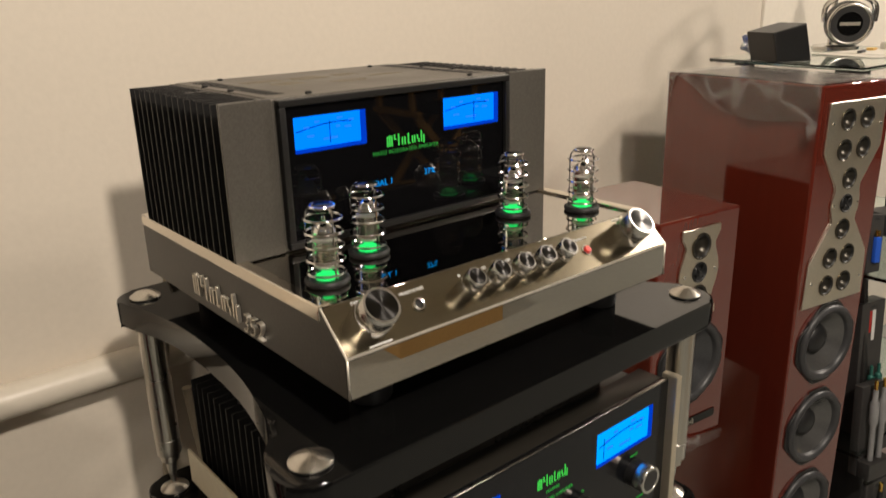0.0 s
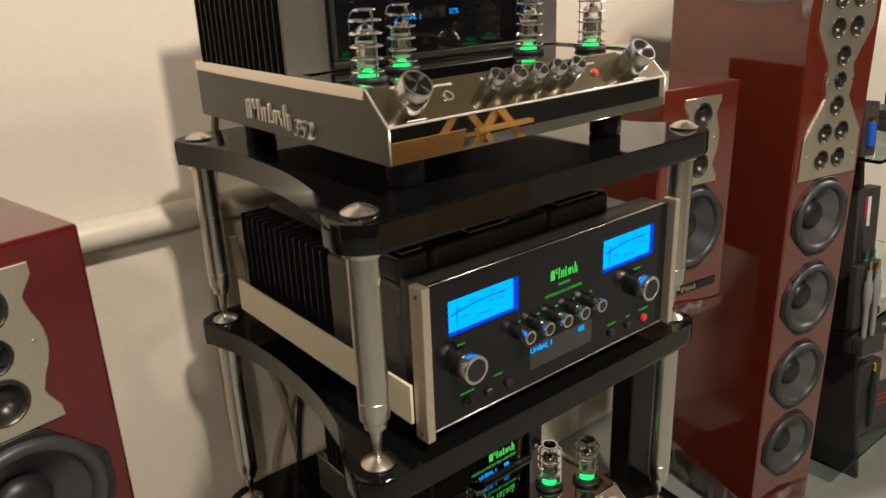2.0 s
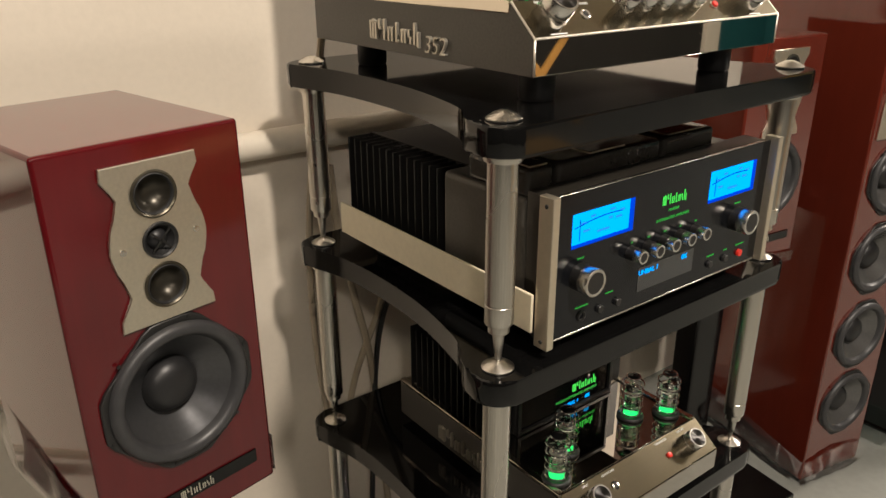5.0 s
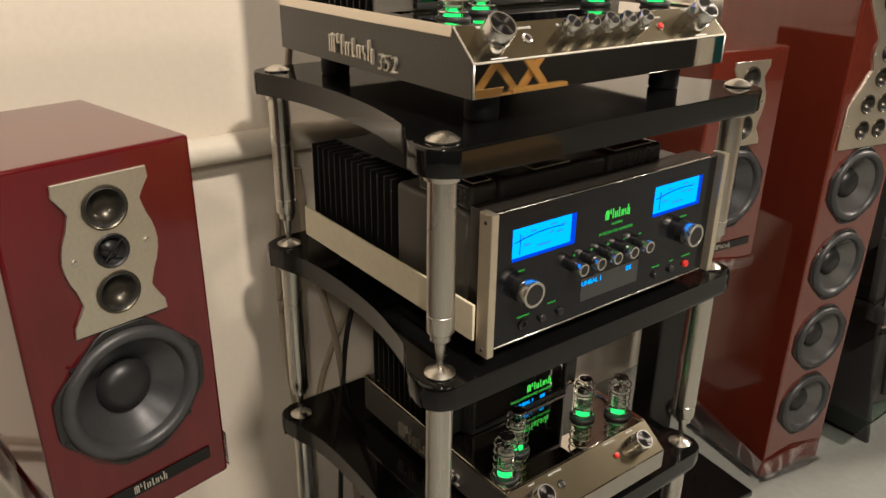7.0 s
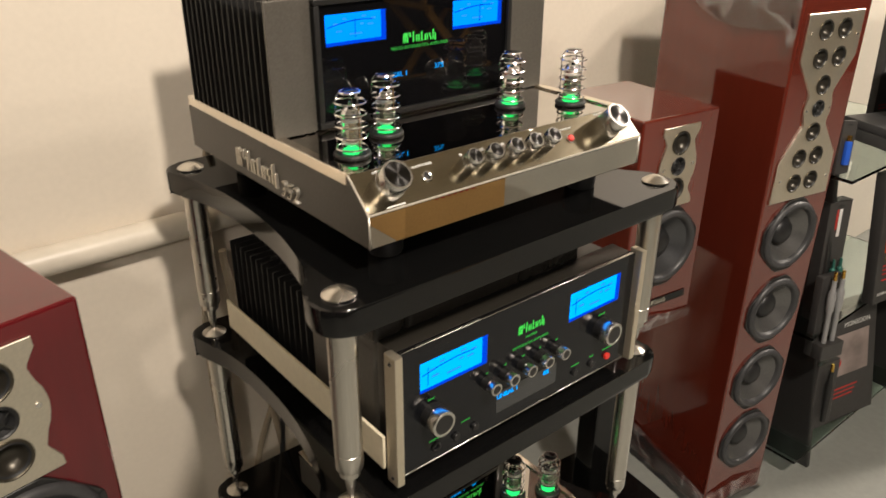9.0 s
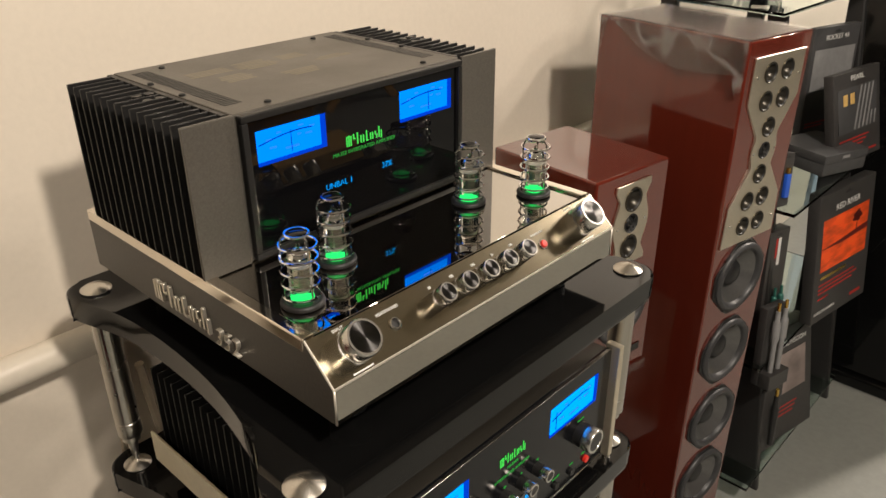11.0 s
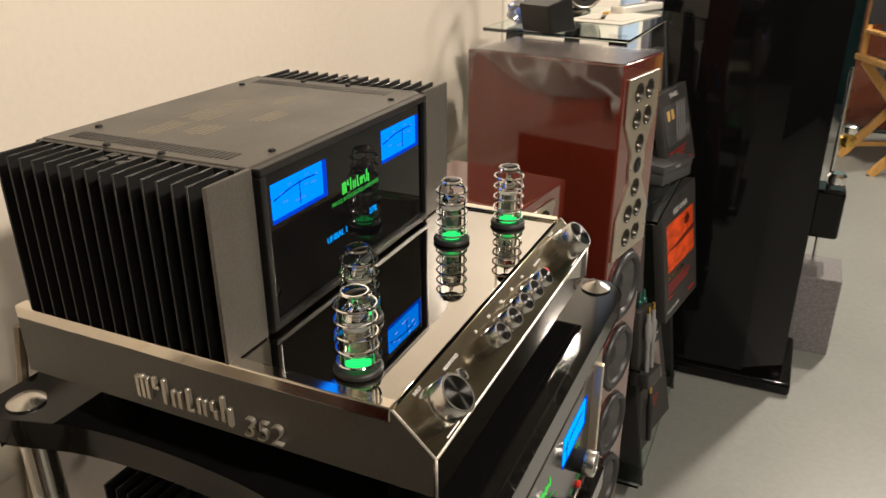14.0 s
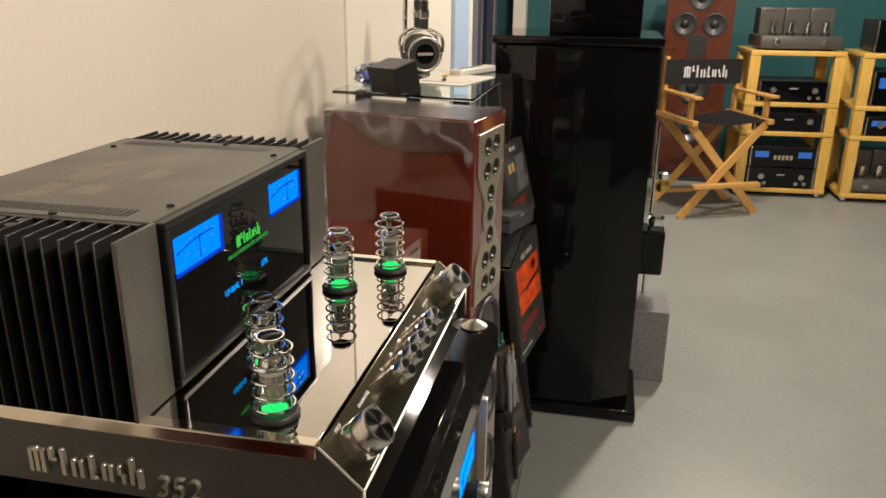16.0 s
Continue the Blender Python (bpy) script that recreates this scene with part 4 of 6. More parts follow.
# ---------------------------------------------------------------- loudspeakers
def woofer(parent, x, z, r, y=0.0, cone=CONE, ring="octagon"):
    """A bass driver: notched frame, rubber surround, cone and dome; its parts hang under the frame."""
    m = Matrix.Translation((x, y, z)) @ FRONT
    pts = []
    for k in range(48):
        a = 2 * math.pi * k / 48
        rr = r * 1.16 / max(abs(math.cos(a)), abs(math.sin(a)), (abs(math.cos(a)) + abs(math.sin(a))) / 1.30)
        pts.append((min(rr, r * 1.19) * math.cos(a), min(rr, r * 1.19) * math.sin(a)))
    bm = bmesh.new()
    rings = []
    for k, p in enumerate(pts):
        a = 2 * math.pi * k / 48
        c, s = math.cos(a), math.sin(a)
        rings.append([bm.verts.new(q) for q in ((p[0], p[1], -0.0006), (p[0], p[1], 0.0030), (p[0] * 0.99, p[1] * 0.99, 0.0038), (r * 1.06 * c, r * 1.06 * s, 0.0038), (r * 1.02 * c, r * 1.02 * s, 0.0020), (r * 1.02 * c, r * 1.02 * s, -0.0006))])
    for k in range(48):
        for j in range(6):
            bm.faces.new((rings[k][j], rings[(k + 1) % 48][j], rings[(k + 1) % 48][(j + 1) % 6], rings[k][(j + 1) % 6]))
    bmesh.ops.transform(bm, matrix=m, verts=bm.verts)
    f = part("driver_frame", bm, BLACKP, parent, "black bass driver frame")
    part("surround", lathe([(r * 1.075, 0.0030), (r * 1.07, 0.0062), (r * 1.03, 0.0098), (r * 0.97, 0.0116), (r * 0.91, 0.0104), (r * 0.865, 0.0070), (r * 0.845, 0.0030), (r * 0.83, 0.0006)], 56, m, caps=False), SURR, f, "grey rubber surround")
    part("cone", lathe([(r * 0.84, 0.0010), (r * 0.80, -0.0012), (r * 0.60, -0.0135), (r * 0.42, -0.0235), (r * 0.36, -0.0262), (0, -0.0270)], 56, m, caps=False), cone, f, "grey cone")
    part("dust_cap", lathe([(r * 0.42, -0.0235), (r * 0.415, -0.0190), (r * 0.36, -0.0120), (r * 0.27, -0.0075), (r * 0.14, -0.0048), (0, -0.0040)], 44, m), DOME, f, "dark domed dust cap")
    for k in range(6):
        a = 2 * math.pi * k / 6 + 0.3
        part("screw", lathe([(r * 0.030, 0.0034), (r * 0.030, 0.0048), (0, 0.0050)], 10, m @ Matrix.Translation((r * 1.125 * math.cos(a), r * 1.125 * math.sin(a), 0))), BLACKA, f)
    return f


BOWL = mat("dark_bronze_bowl", (0.050, 0.045, 0.036), 0.30, metal=0.7, grain=0.08, scale=90, rvar=0.05)
_ring = []


def mat_ring():
    if not _ring:
        _ring.append(mat("dark_bronze_ring", (0.085, 0.075, 0.055), 0.34, metal=0.8, grain=0.06, scale=90, rvar=0.05))
    return _ring[0]


def small_driver(parent, x, z, r, y=-0.004, tweeter=False):
    m = Matrix.Translation((x, y, z)) @ FRONT
    d = part("tweeter" if tweeter else "midrange", lathe([(r * 1.12, 0.0001), (r * 1.12, 0.0016), (r * 1.04, 0.0022), (r * 0.98, 0.0012), (r * 0.92, 0.0003)], 36, m, caps=False), BLACKP if tweeter else mat_ring(), parent, "small dome driver")
    if not tweeter:
        # an inverted dome: a dished bowl inside a thin bronze lip
        part("surround", lathe([(r * 0.985, 0.0010), (r * 0.93, 0.0016), (r * 0.87, 0.0002), (r * 0.84, -0.0012)], 36, m, caps=False), RUBBER, d)
        part("dome", lathe([(r * 0.85, -0.0008), (r * 0.74, -0.0048), (r * 0.58, -0.0086), (r * 0.40, -0.0112), (r * 0.2, -0.0126), (0, -0.0130)], 36, m, caps=False), BOWL, d, "dark inverted dome")
    else:
        part("cone", lathe([(r * 0.985, 0.0008), (r * 0.90, 0.0004), (r * 0.78, -0.0035), (r * 0.62, -0.0075), (0, -0.0078)], 36, m, caps=False), RUBBER, d)
        part("dome", lathe([(r * 0.66, -0.0068), (r * 0.58, -0.0035), (r * 0.42, -0.0010), (r * 0.2, 0.0004), (0, 0.0008)], 32, m), DOME, d, "dark dome")
        g = bmesh.new()
        for a in (45, 135):
            merge(g, box(-r * 0.85, r * 0.85, -r * 0.06, r * 0.06, 0.0010, 0.0022, 0), m @ pose(0, 0, 0, 0, 0, a))
        part("guard", g, BLACKA, d, "crossed tweeter guard")
    return d


def sheet(nx, ny, f):
    bm = bmesh.new()
    v = [[bm.verts.new(f(i / nx, j / ny)) for j in range(ny + 1)] for i in range(nx + 1)]
    for i in range(nx):
        for j in range(ny):
            bm.faces.new((v[i][j], v[i + 1][j], v[i + 1][j + 1], v[i][j + 1]))
    return bm

def wob(x, y, z, k):
    return noise.noise(Vector((x, y, z)) * k)


def wavy_plate(parent, outline, y=0.0):
    bm = prism(outline, y - 0.004, y - 0.0002, "y", 0.0008, 1)
    return part("baffle_plate", bm, PLATE, parent, "satin champagne metal baffle plate")


def bookshelf(name_m, label, lacquer):
    a = thing("bookshelf_speaker", name_m, label, "speaker", "bookshelf speakers")
    W, D, H = 0.196, 0.245, 0.421
    cab = part("cabinet", box(-0.003, W + 0.003, 0, D, -0.014, H, 0.004, 3), lacquer, a, "glossy cherry lacquered cabinet")
    c = W / 2
    small = [(c, 0.367, 0.0205), (c, 0.275, 0.0205), (c, 0.321, 0.0160)]
    drilled(cab, [(c - 0.001, 0.153, 0.0735)] + small, 0.040)
    half = [(0.0475, 0.400), (0.0485, 0.388), (0.038, 0.374), (0.0355, 0.368)]
    half += [(0.0355 + 0.0145 * math.sin(math.pi * k / 8), 0.362 - 0.084 * k / 8) for k in range(1, 8)]
    half += [(0.0355, 0.272), (0.038, 0.266), (0.049, 0.250), (0.050, 0.238)]
    # the plate's sides: shoulders above, a round waist, shoulders below
    left = [(c - x, z) for x, z in half]
    right = [(c + x, z) for x, z in half]
    drilled(wavy_plate(a, left[::-1] + right), small, 0.040)
    for z, tw in ((0.367, False), (0.275, False), (0.321, True)):
        small_driver(a, c, z, 0.0208 if not tw else 0.0163, tweeter=tw)
    for x, z in ((c - 0.038, 0.319), (c + 0.038, 0.322)):
        part("screw", lathe([(0.0032, 0), (0.0032, 0.0012), (0.002, 0.0014), (0, 0.0010)], 14, Matrix.Translation((x, -0.004, z)) @ FRONT), KNOBM, a)
    woofer(a, c - 0.001, 0.153, 0.0725)
    part("badge", box(c - 0.062, c + 0.078, -0.002, -0.0002, 0.020, 0.037, 0.0008), BLACKG, a, "black name badge")
    emblem(a, Matrix.Translation((c - 0.020, -0.0021, 0.0235)), 0.040, 0.0115, 0.0004, SILVERP, "silver maker's mark")
    return a


spk_l = bookshelf(Matrix.Translation((-0.137, 0.611, 0.648)) @ pose(0, 0, 0, 0, 0, 11), "cherry lacquered bookshelf speaker with champagne plate on a black stand", CHERRY)
spk_r = bookshelf(Matrix.Translation((1.026, 0.676, 0.648)) @ pose(0, 0, 0, 0, 0, -7), "cherry lacquered bookshelf speaker with champagne plate beside the tower speaker", CHERRYB)


# loose film left round the feet of both bookshelf speakers
for spk in (spk_l, spk_r):
    part("film", sheet(20, 8, lambda u, v: (-0.006 - 0.012 * math.sin(math.pi * v) * abs(math.sin(5 * u + 0.6)), 0.01 + u * 0.225, -0.012 + v * (0.040 + 0.055 * u))), FILM2, spk, "crumpled clear film at the foot")
    part("film", sheet(20, 6, lambda u, v: (0.203 + 0.007 * math.sin(math.pi * v) * abs(math.sin(4 * u)), 0.004 + u * 0.20, -0.012 + v * (0.050 + 0.02 * math.sin(3 * u)))), FILM2, spk, "crumpled clear film at the foot")
part("film", sheet(24, 5, lambda u, v: (-0.004 + u * 0.204, -0.004 - 0.006 * abs(wob(u, v, 3, 4)), -0.034 + v * (0.030 + 0.008 * math.sin(5 * u)))), FILM2, spk_r, "clear film hanging below the badge")


def speaker_stand(m, group="speaker stands"):
    a = thing("speaker_stand", m, "black metal speaker stand with a wide floor plate", "stand", group)
    h = 0.634 - FLOOR
    part("top_plate", box(0.02, 0.176, 0.02, 0.22, h - 0.008, h - 0.0005, 0.002), BLACKS, a)
    part("column", box(0.058, 0.138, 0.09, 0.15, 0.0185, h - 0.0085, 0.006), BLACKG, a, "gloss black column")
    part("base_plate", box(-0.055, 0.250, -0.085, 0.27, 0.0, 0.018, 0.004), BLACKG, a, "gloss black base plate")
    return a


speaker_stand(Matrix.Translation((-0.137, 0.611, FLOOR)) @ pose(0, 0, 0, 0, 0, 11))
speaker_stand(Matrix.Translation((1.026, 0.676, FLOOR)) @ pose(0, 0, 0, 0, 0, -7))


def tower_speaker():
    a = thing("tower_speaker", Matrix.Translation((1.324, 0.581, FLOOR)) @ pose(0, 0, 0, 0, 0, -10.8), "tall cherry lacquered tower speaker with four woofers, film over its top", "speaker")
    W, D, H = 0.197, 0.349, 1.236
    z0 = -FLOOR
    cab = part("cabinet", box(0, W, 0, D, 0.012, H, 0.004, 3), CHERRYB, a, "glossy cherry lacquered cabinet")
    part("plinth", box(0.01, W - 0.01, 0.01, D - 0.01, 0.0, 0.0115, 0.002), BLACKS, a)
    c = 0.0985
    outline = [(0.078, 1.236), (0.079, 1.150), (0.034, 1.085)]
    outline += [(0.029 + 0.011 * math.sin(math.pi * k / 8), 1.082 - 0.062 * k / 8) for k in range(1, 8)]
    outline += [(0.032, 1.018), (0.082, 0.950), (0.086, 0.862)]
    left = [(c - x, z + z0) for x, z in outline]
    right = [(c + x, z + z0) for x, z in outline]
    small = [(c + dx, z + z0, 0.0172) for dx, z in ((-0.026, 1.204), (0.027, 1.204), (-0.026, 1.151), (0.027, 1.151), (0, 1.098), (0, 1.004), (-0.025, 0.952), (0.025, 0.952), (-0.025, 0.899), (0.025, 0.899))]
    small.append((c, 1.052 + z0, 0.0148))
    drilled(cab, [(c, z + z0, 0.0725) for z in (0.777, 0.595, 0.411, 0.232)] + small, 0.040)
    drilled(wavy_plate(a, left[::-1] + right), small, 0.040)
    for dx, z in ((-0.026, 1.204), (0.027, 1.204), (-0.026, 1.151), (0.027, 1.151), (0, 1.098), (0, 1.004), (-0.025, 0.952), (0.025, 0.952), (-0.025, 0.899), (0.025, 0.899)):
        small_driver(a, c + dx, z + z0, 0.0175)
    small_driver(a, c, 1.052 + z0, 0.0150, tweeter=True)
    for dx, z in ((-0.066, 1.20), (0.068, 1.19), (-0.034, 1.05), (0.034, 1.05), (-0.07, 0.91), (0.072, 0.90)):
        part("screw", lathe([(0.0028, 0), (0.0028, 0.0012), (0, 0.0014)], 12, Matrix.Translation((c + dx, -0.004, z + z0)) @ FRONT), KNOBM, a)
    for z in (0.777, 0.595, 0.411, 0.232):
        woofer(a, c, z + z0, 0.0715, cone=CONEL)
    # the film that still covers the top and hangs down the side
    top = sheet(12, 20, lambda u, v: (u * W, 0.002 + v * (D - 0.004), H + 0.0022 + 0.0002 * wob(u, v, 0, 6)))
    part("top_film", top, FILM, a, "clear protective film over the top")

    edge = ((0.0, 0.090), (0.035, 0.098), (0.065, 0.062), (0.12, 0.066), (0.20, 0.070), (0.40, 0.074), (0.55, 0.068), (0.70, 0.046), (0.86, 0.014), (0.925, 0.006), (0.950, 0.060), (0.975, 0.092), (1.0, 0.080))

    def drape(u, v):
        y = 0.0005 + u * (D - 0.0005)
        for (u0, d0), (u1, d1) in zip(edge, edge[1:]):
            if u0 <= u <= u1:
                depth = d0 + (d1 - d0) * (u - u0) / (u1 - u0)
        fold = abs(((3.2 * u + 0.9 * v) % 1.0) - 0.5) * 2
        return (-0.0022 - 0.0060 * v * fold - 0.002 * v * wob(u, v, 2, 9), y, H + 0.0025 - v * depth)

    part("hanging_film", sheet(90, 12, drape), FILM2, a, "crumpled film hanging from the top edge")
    def foot_film(u, v):
        bulge = math.sin(math.pi * v) * 0.012 + 0.006 * wob(u, v, 5, 5)
        return (-0.004 + u * (W + 0.008), -0.005 - abs(bulge), 0.003 + v * (0.055 + 0.02 * math.sin(3 * u)))

    part("foot_film", sheet(24, 8, foot_film), FILM2, a, "crumpled clear film round the foot")
    part("foot_film", sheet(24, 8, lambda u, v: (-0.005 - 0.010 * math.sin(math.pi * v) * abs(math.sin(4 * u + 1)), u * D, 0.003 + v * (0.06 + 0.06 * u))), FILM2, a, "crumpled clear film round the foot")
    return a


tower_speaker()


# ---------------------------------------------------------------- cables behind the rack
def hanging_cable(points, r, material, label):
    return tagged(link_mesh("cable", rod(curve_points(points, 8), r, 8), material), label, "cable", "cables behind the rack")


for pts, r, mm in (
    ([(0.375, 1.04, 1.10), (0.345, 1.04, 0.92), (0.324, 1.04, 0.735), (0.324, 1.04, 0.53), (0.345, 1.04, 0.30), (0.36, 1.05, FLOOR + 0.01)], 0.0062, CABLE),
    ([(0.37, 1.035, 0.88), (0.385, 1.04, 0.74), (0.409, 1.04, 0.62), (0.440, 1.04, 0.45), (0.47, 1.04, FLOOR + 0.01)], 0.0070, CABLE),
    ([(0.53, 1.03, 0.83), (0.50, 1.04, 0.70), (0.46, 1.045, 0.57), (0.402, 1.05, 0.43), (0.36, 1.06, 0.2), (0.35, 1.06, FLOOR + 0.01)], 0.0065, CABLE),
    ([(0.56, 1.02, 0.80), (0.51, 1.03, 0.66), (0.45, 1.035, 0.50), (0.42, 1.04, FLOOR + 0.01)], 0.0055, BLACKP),
    ([(0.60, 1.02, 0.85), (0.63, 1.04, 0.60), (0.66, 1.04, 0.48), (0.72, 1.03, 0.40), (0.80, 1.03, FLOOR + 0.01)], 0.0065, CABLE),
    ([(-0.42, 1.06, 0.42), (-0.30, 1.06, 0.51), (-0.188, 1.06, 0.60), (-0.131, 1.06, 0.65), (-0.04, 1.07, 0.75), (0.0, 1.085, 0.885)], 0.0075, CABLE),
):
    hanging_cable(pts, r, mm, "beige cable hanging down behind the rack" if mm is CABLE else "black cable hanging down behind the rack")


# ---------------------------------------------------------------- cable display with glass shelves
def display_stand():
    a = thing("display_stand", pose(1.95, 0.75, FLOOR), "black slatted display stand with clear glass shelves", "display stand")
    o = (1.95, 0.75, FLOOR)
    for x in (1.700, 2.235):
        # a tapered fin that leans back from the floor
        p = [(0.500, FLOOR), (0.640, FLOOR), (0.700, 1.262), (0.660, 1.262)]
        bm = prism(p, x - 0.012, x + 0.012, "x", 0.006, 2)
        part("leg", local(bm, o), BLACKS, a, "tapered black upright")
        bm = prism([(0.92, FLOOR), (1.05, FLOOR), (0.95, 1.262), (0.91, 1.262)], x - 0.012, x + 0.012, "x", 0.006, 2)
        part("leg", local(bm, o), BLACKS, a, "tapered black upright")
    part("glass_top", local(prism([(1.600, 0.632), (2.175, 0.622), (2.24, 1.0), (1.665, 1.0)], 1.264, 1.272, "z", 0.001, 1), o), SHELFG, a, "clear glass top")
    for z, y0 in ((0.865, 0.53), (0.46, 0.53), (0.10, 0.50)):
        part("glass_shelf", local(box(1.60, 2.27, y0, 0.98, z - 0.008, z, 0.001, 1), o), SHELFG, a, "clear glass shelf")
    return a


display_stand()


def package(m, w, h, d, label, picture=None, base=CARDB):
    """A flat cable package with a hang hole; x across, z up, face towards -y."""
    p = thing("cable_package", m, label, "package", "cable packages")
    part("carton", box(0, w, 0, d, 0, h, 0.0015), base, p, "matt black carton")
    part("hang_hole", prism([(w / 2 - 0.010, h - 0.010), (w / 2 - 0.004, h - 0.010), (w / 2, h - 0.006), (w / 2 + 0.004, h - 0.010), (w / 2 + 0.010, h - 0.010), (w / 2 + 0.010, h - 0.014), (w / 2 - 0.010, h - 0.014)], -0.0004, 0.0001, "y"), BLACKP, p)
    return p


def words_on(p, text, size, x, z, material=WHITEP, align="CENTER", depth=0.0002):
    lettering("lettering", text, size, Matrix.Translation((x, -0.0005, z)) @ FRONT, material, p, depth, align)


def print_bars(p, rows, material):
    bm = bmesh.new()
    for x0, x1, z, t in rows:
        merge(bm, box(x0, x1, -0.0006, 0.0001, z, z + t, 0))
    part("print", bm, material, p)


# large package with a sunset picture
p = package(Matrix.Translation((1.872, 0.512, 0.462)) @ pose(0, 0, 0, 0, 0, -9) @ pose(0, 0, 0, -8, 0, 0) @ Matrix.Diagonal((1.60, 1.40, 1.40, 1)), 0.178, 0.250, 0.022, "black cable package with a red sunset picture")
part("picture", box(0.016, 0.162, -0.0008, 0.0001, 0.100, 0.200, 0), ORANGEP, p, "red and orange sunset picture")
tree = bmesh.new()
merge(tree, prism([(0.016, 0.146), (0.07, 0.149), (0.162, 0.158), (0.162, 0.146), (0.08, 0.142), (0.016, 0.145)], -0.0012, -0.0008, "y"))
merge(tree, prism([(0.1225, 0.15), (0.1250, 0.15), (0.1245, 0.178), (0.1232, 0.178)], -0.0012, -0.0008, "y"))
for k in range(14):
    aa, rr = k * 2.4, 0.0035 + 0.0009 * k
    cx, cz = 0.1238 + rr * math.cos(aa) * 0.8, 0.180 + rr * math.sin(aa) * 0.7
    merge(tree, prism([(cx + 0.005 * math.cos(2 * math.pi * j / 7), cz + 0.004 * math.sin(2 * math.pi * j / 7)) for j in range(7)], -0.0012, -0.0008, "y"))
part("silhouette", tree, mat("dark_red_print", (0.12, 0.008, 0.005), 0.5), p, "dark tree outline")
words_on(p, "RED RIVER", 0.0165, 0.089, 0.216)
words_on(p, "ANALOG AUDIO", 0.0085, 0.040, 0.018)
print_bars(p, [(0.016, 0.13, 0.072, 0.003), (0.016, 0.14, 0.064, 0.003), (0.016, 0.125, 0.056, 0.003), (0.016, 0.05, 0.044, 0.003), (0.125, 0.160, 0.015, 0.006)], REDP)
print_bars(p, [(0.020, 0.100, 0.084, 0.006)], GOLD)

p = package(Matrix.Translation((1.938, 0.560, 0.867)) @ pose(0, 0, 0, 0, 0, -9) @ pose(0, 0, 0, -14, 0, 0) @ Matrix.Diagonal((1.55, 1.12, 1.12, 1)), 0.150, 0.200, 0.022, "black cable package with a picture of gold plugs")
part("picture", box(0.012, 0.138, -0.0008, 0.0001, 0.068, 0.165, 0), CARDG, p, "dark picture panel")
pl = bmesh.new()
for k in range(6):
    x = 0.060 + 0.013 * k
    merge(pl, prism([(x, 0.070), (x + 0.005, 0.070), (x + 0.030, 0.163), (x + 0.025, 0.163)] if x < 0.106 else [(x, 0.070), (x + 0.004, 0.070), (x + 0.010, 0.100), (x + 0.006, 0.100)], -0.0012, -0.0008, "y"))
tagged(part("drawn_cable", pl, GREYC, p, "grey cable picture"), kind="stuff")
gp = bmesh.new()
for x in (0.028, 0.050):
    merge(gp, box(x, x + 0.013, -0.0014, -0.0008, 0.128, 0.152, 0))
part("drawn_plugs", gp, mat("gold_print", (0.62, 0.40, 0.13), 0.5, grain=0.2, scale=90), p, "gold plug picture")
words_on(p, "PEARL", 0.016, 0.075, 0.184)
print_bars(p, [(0.014, 0.11, 0.050, 0.003), (0.014, 0.10, 0.042, 0.003), (0.014, 0.09, 0.034, 0.003), (0.105, 0.135, 0.012, 0.005)], REDP)

p = package(Matrix.Translation((2.04, 0.690, 0.867)) @ pose(0, 0, 0, 0, 0, -16) @ pose(0, 0, 0, -3, 0, 0) @ Matrix.Scale(1.1, 4), 0.170, 0.275, 0.020, "grey cable package with a picture of coiled cable", base=CARDG)
part("picture", box(0.010, 0.160, -0.0008, 0.0001, 0.13, 0.225, 0), GREYC, p, "grey coiled cable picture")
words_on(p, "ROCKET 44", 0.0165, 0.085, 0.250)
print_bars(p, [(0.014, 0.09, 0.05, 0.003), (0.014, 0.08, 0.042, 0.003)], REDP)


def carton(m, w, d, h, label, material=CARDB, name="carton"):
    b = thing(name, m, label, "box", "cartons on the display")
    part("body", box(0, w, 0, d, 0, h - 0.022, 0.002), material, b)
    part("lid", box(-0.0012, w + 0.0012, -0.0012, d + 0.0012, h - 0.0215, h, 0.002), material, b)
    part("label_print", box(w * 0.40, w * 0.56, -0.0022, -0.0013, h - 0.014, h - 0.007, 0), GREYC, b)
    return b


carton(Matrix.Translation((1.86, 0.565, 0.866)) @ pose(0, 0, 0, 0, 0, -20), 0.15, 0.15, 0.052, "low black carton lying on the glass shelf", CARDG)

# tall open box with plugs, and small hooks of cable in front of it
p = package(Matrix.Translation((1.675, 0.575, 0.461)) @ pose(0, 0, 0, -4, 0, -14), 0.075, 0.31, 0.030, "tall narrow black cable package with green plugs")
print_bars(p, [(0.035, 0.045, 0.22, 0.07)], WHITEP)
print_bars(p, [(0.026, 0.033, 0.24, 0.05)], REDP)
for x in (0.030, 0.055):
    part("plug", lathe([(0.0065, 0), (0.0075, 0.05), (0.0085, 0.09), (0.0075, 0.12), (0.004, 0.124), (0.0035, 0.145), (0, 0.146)], 16, Matrix.Translation((x, -0.012, 0.02))), GREENC, p, "green cable plug")
part("tray", box(0.0, 0.075, -0.028, -0.0005, 0.0, 0.022, 0.002), CARDB, p)
p = package(Matrix.Translation((1.618, 0.535, 0.400)) @ pose(0, 0, 0, -4, 0, -14), 0.070, 0.21, 0.020, "black cable package with grey cable and gold plugs")
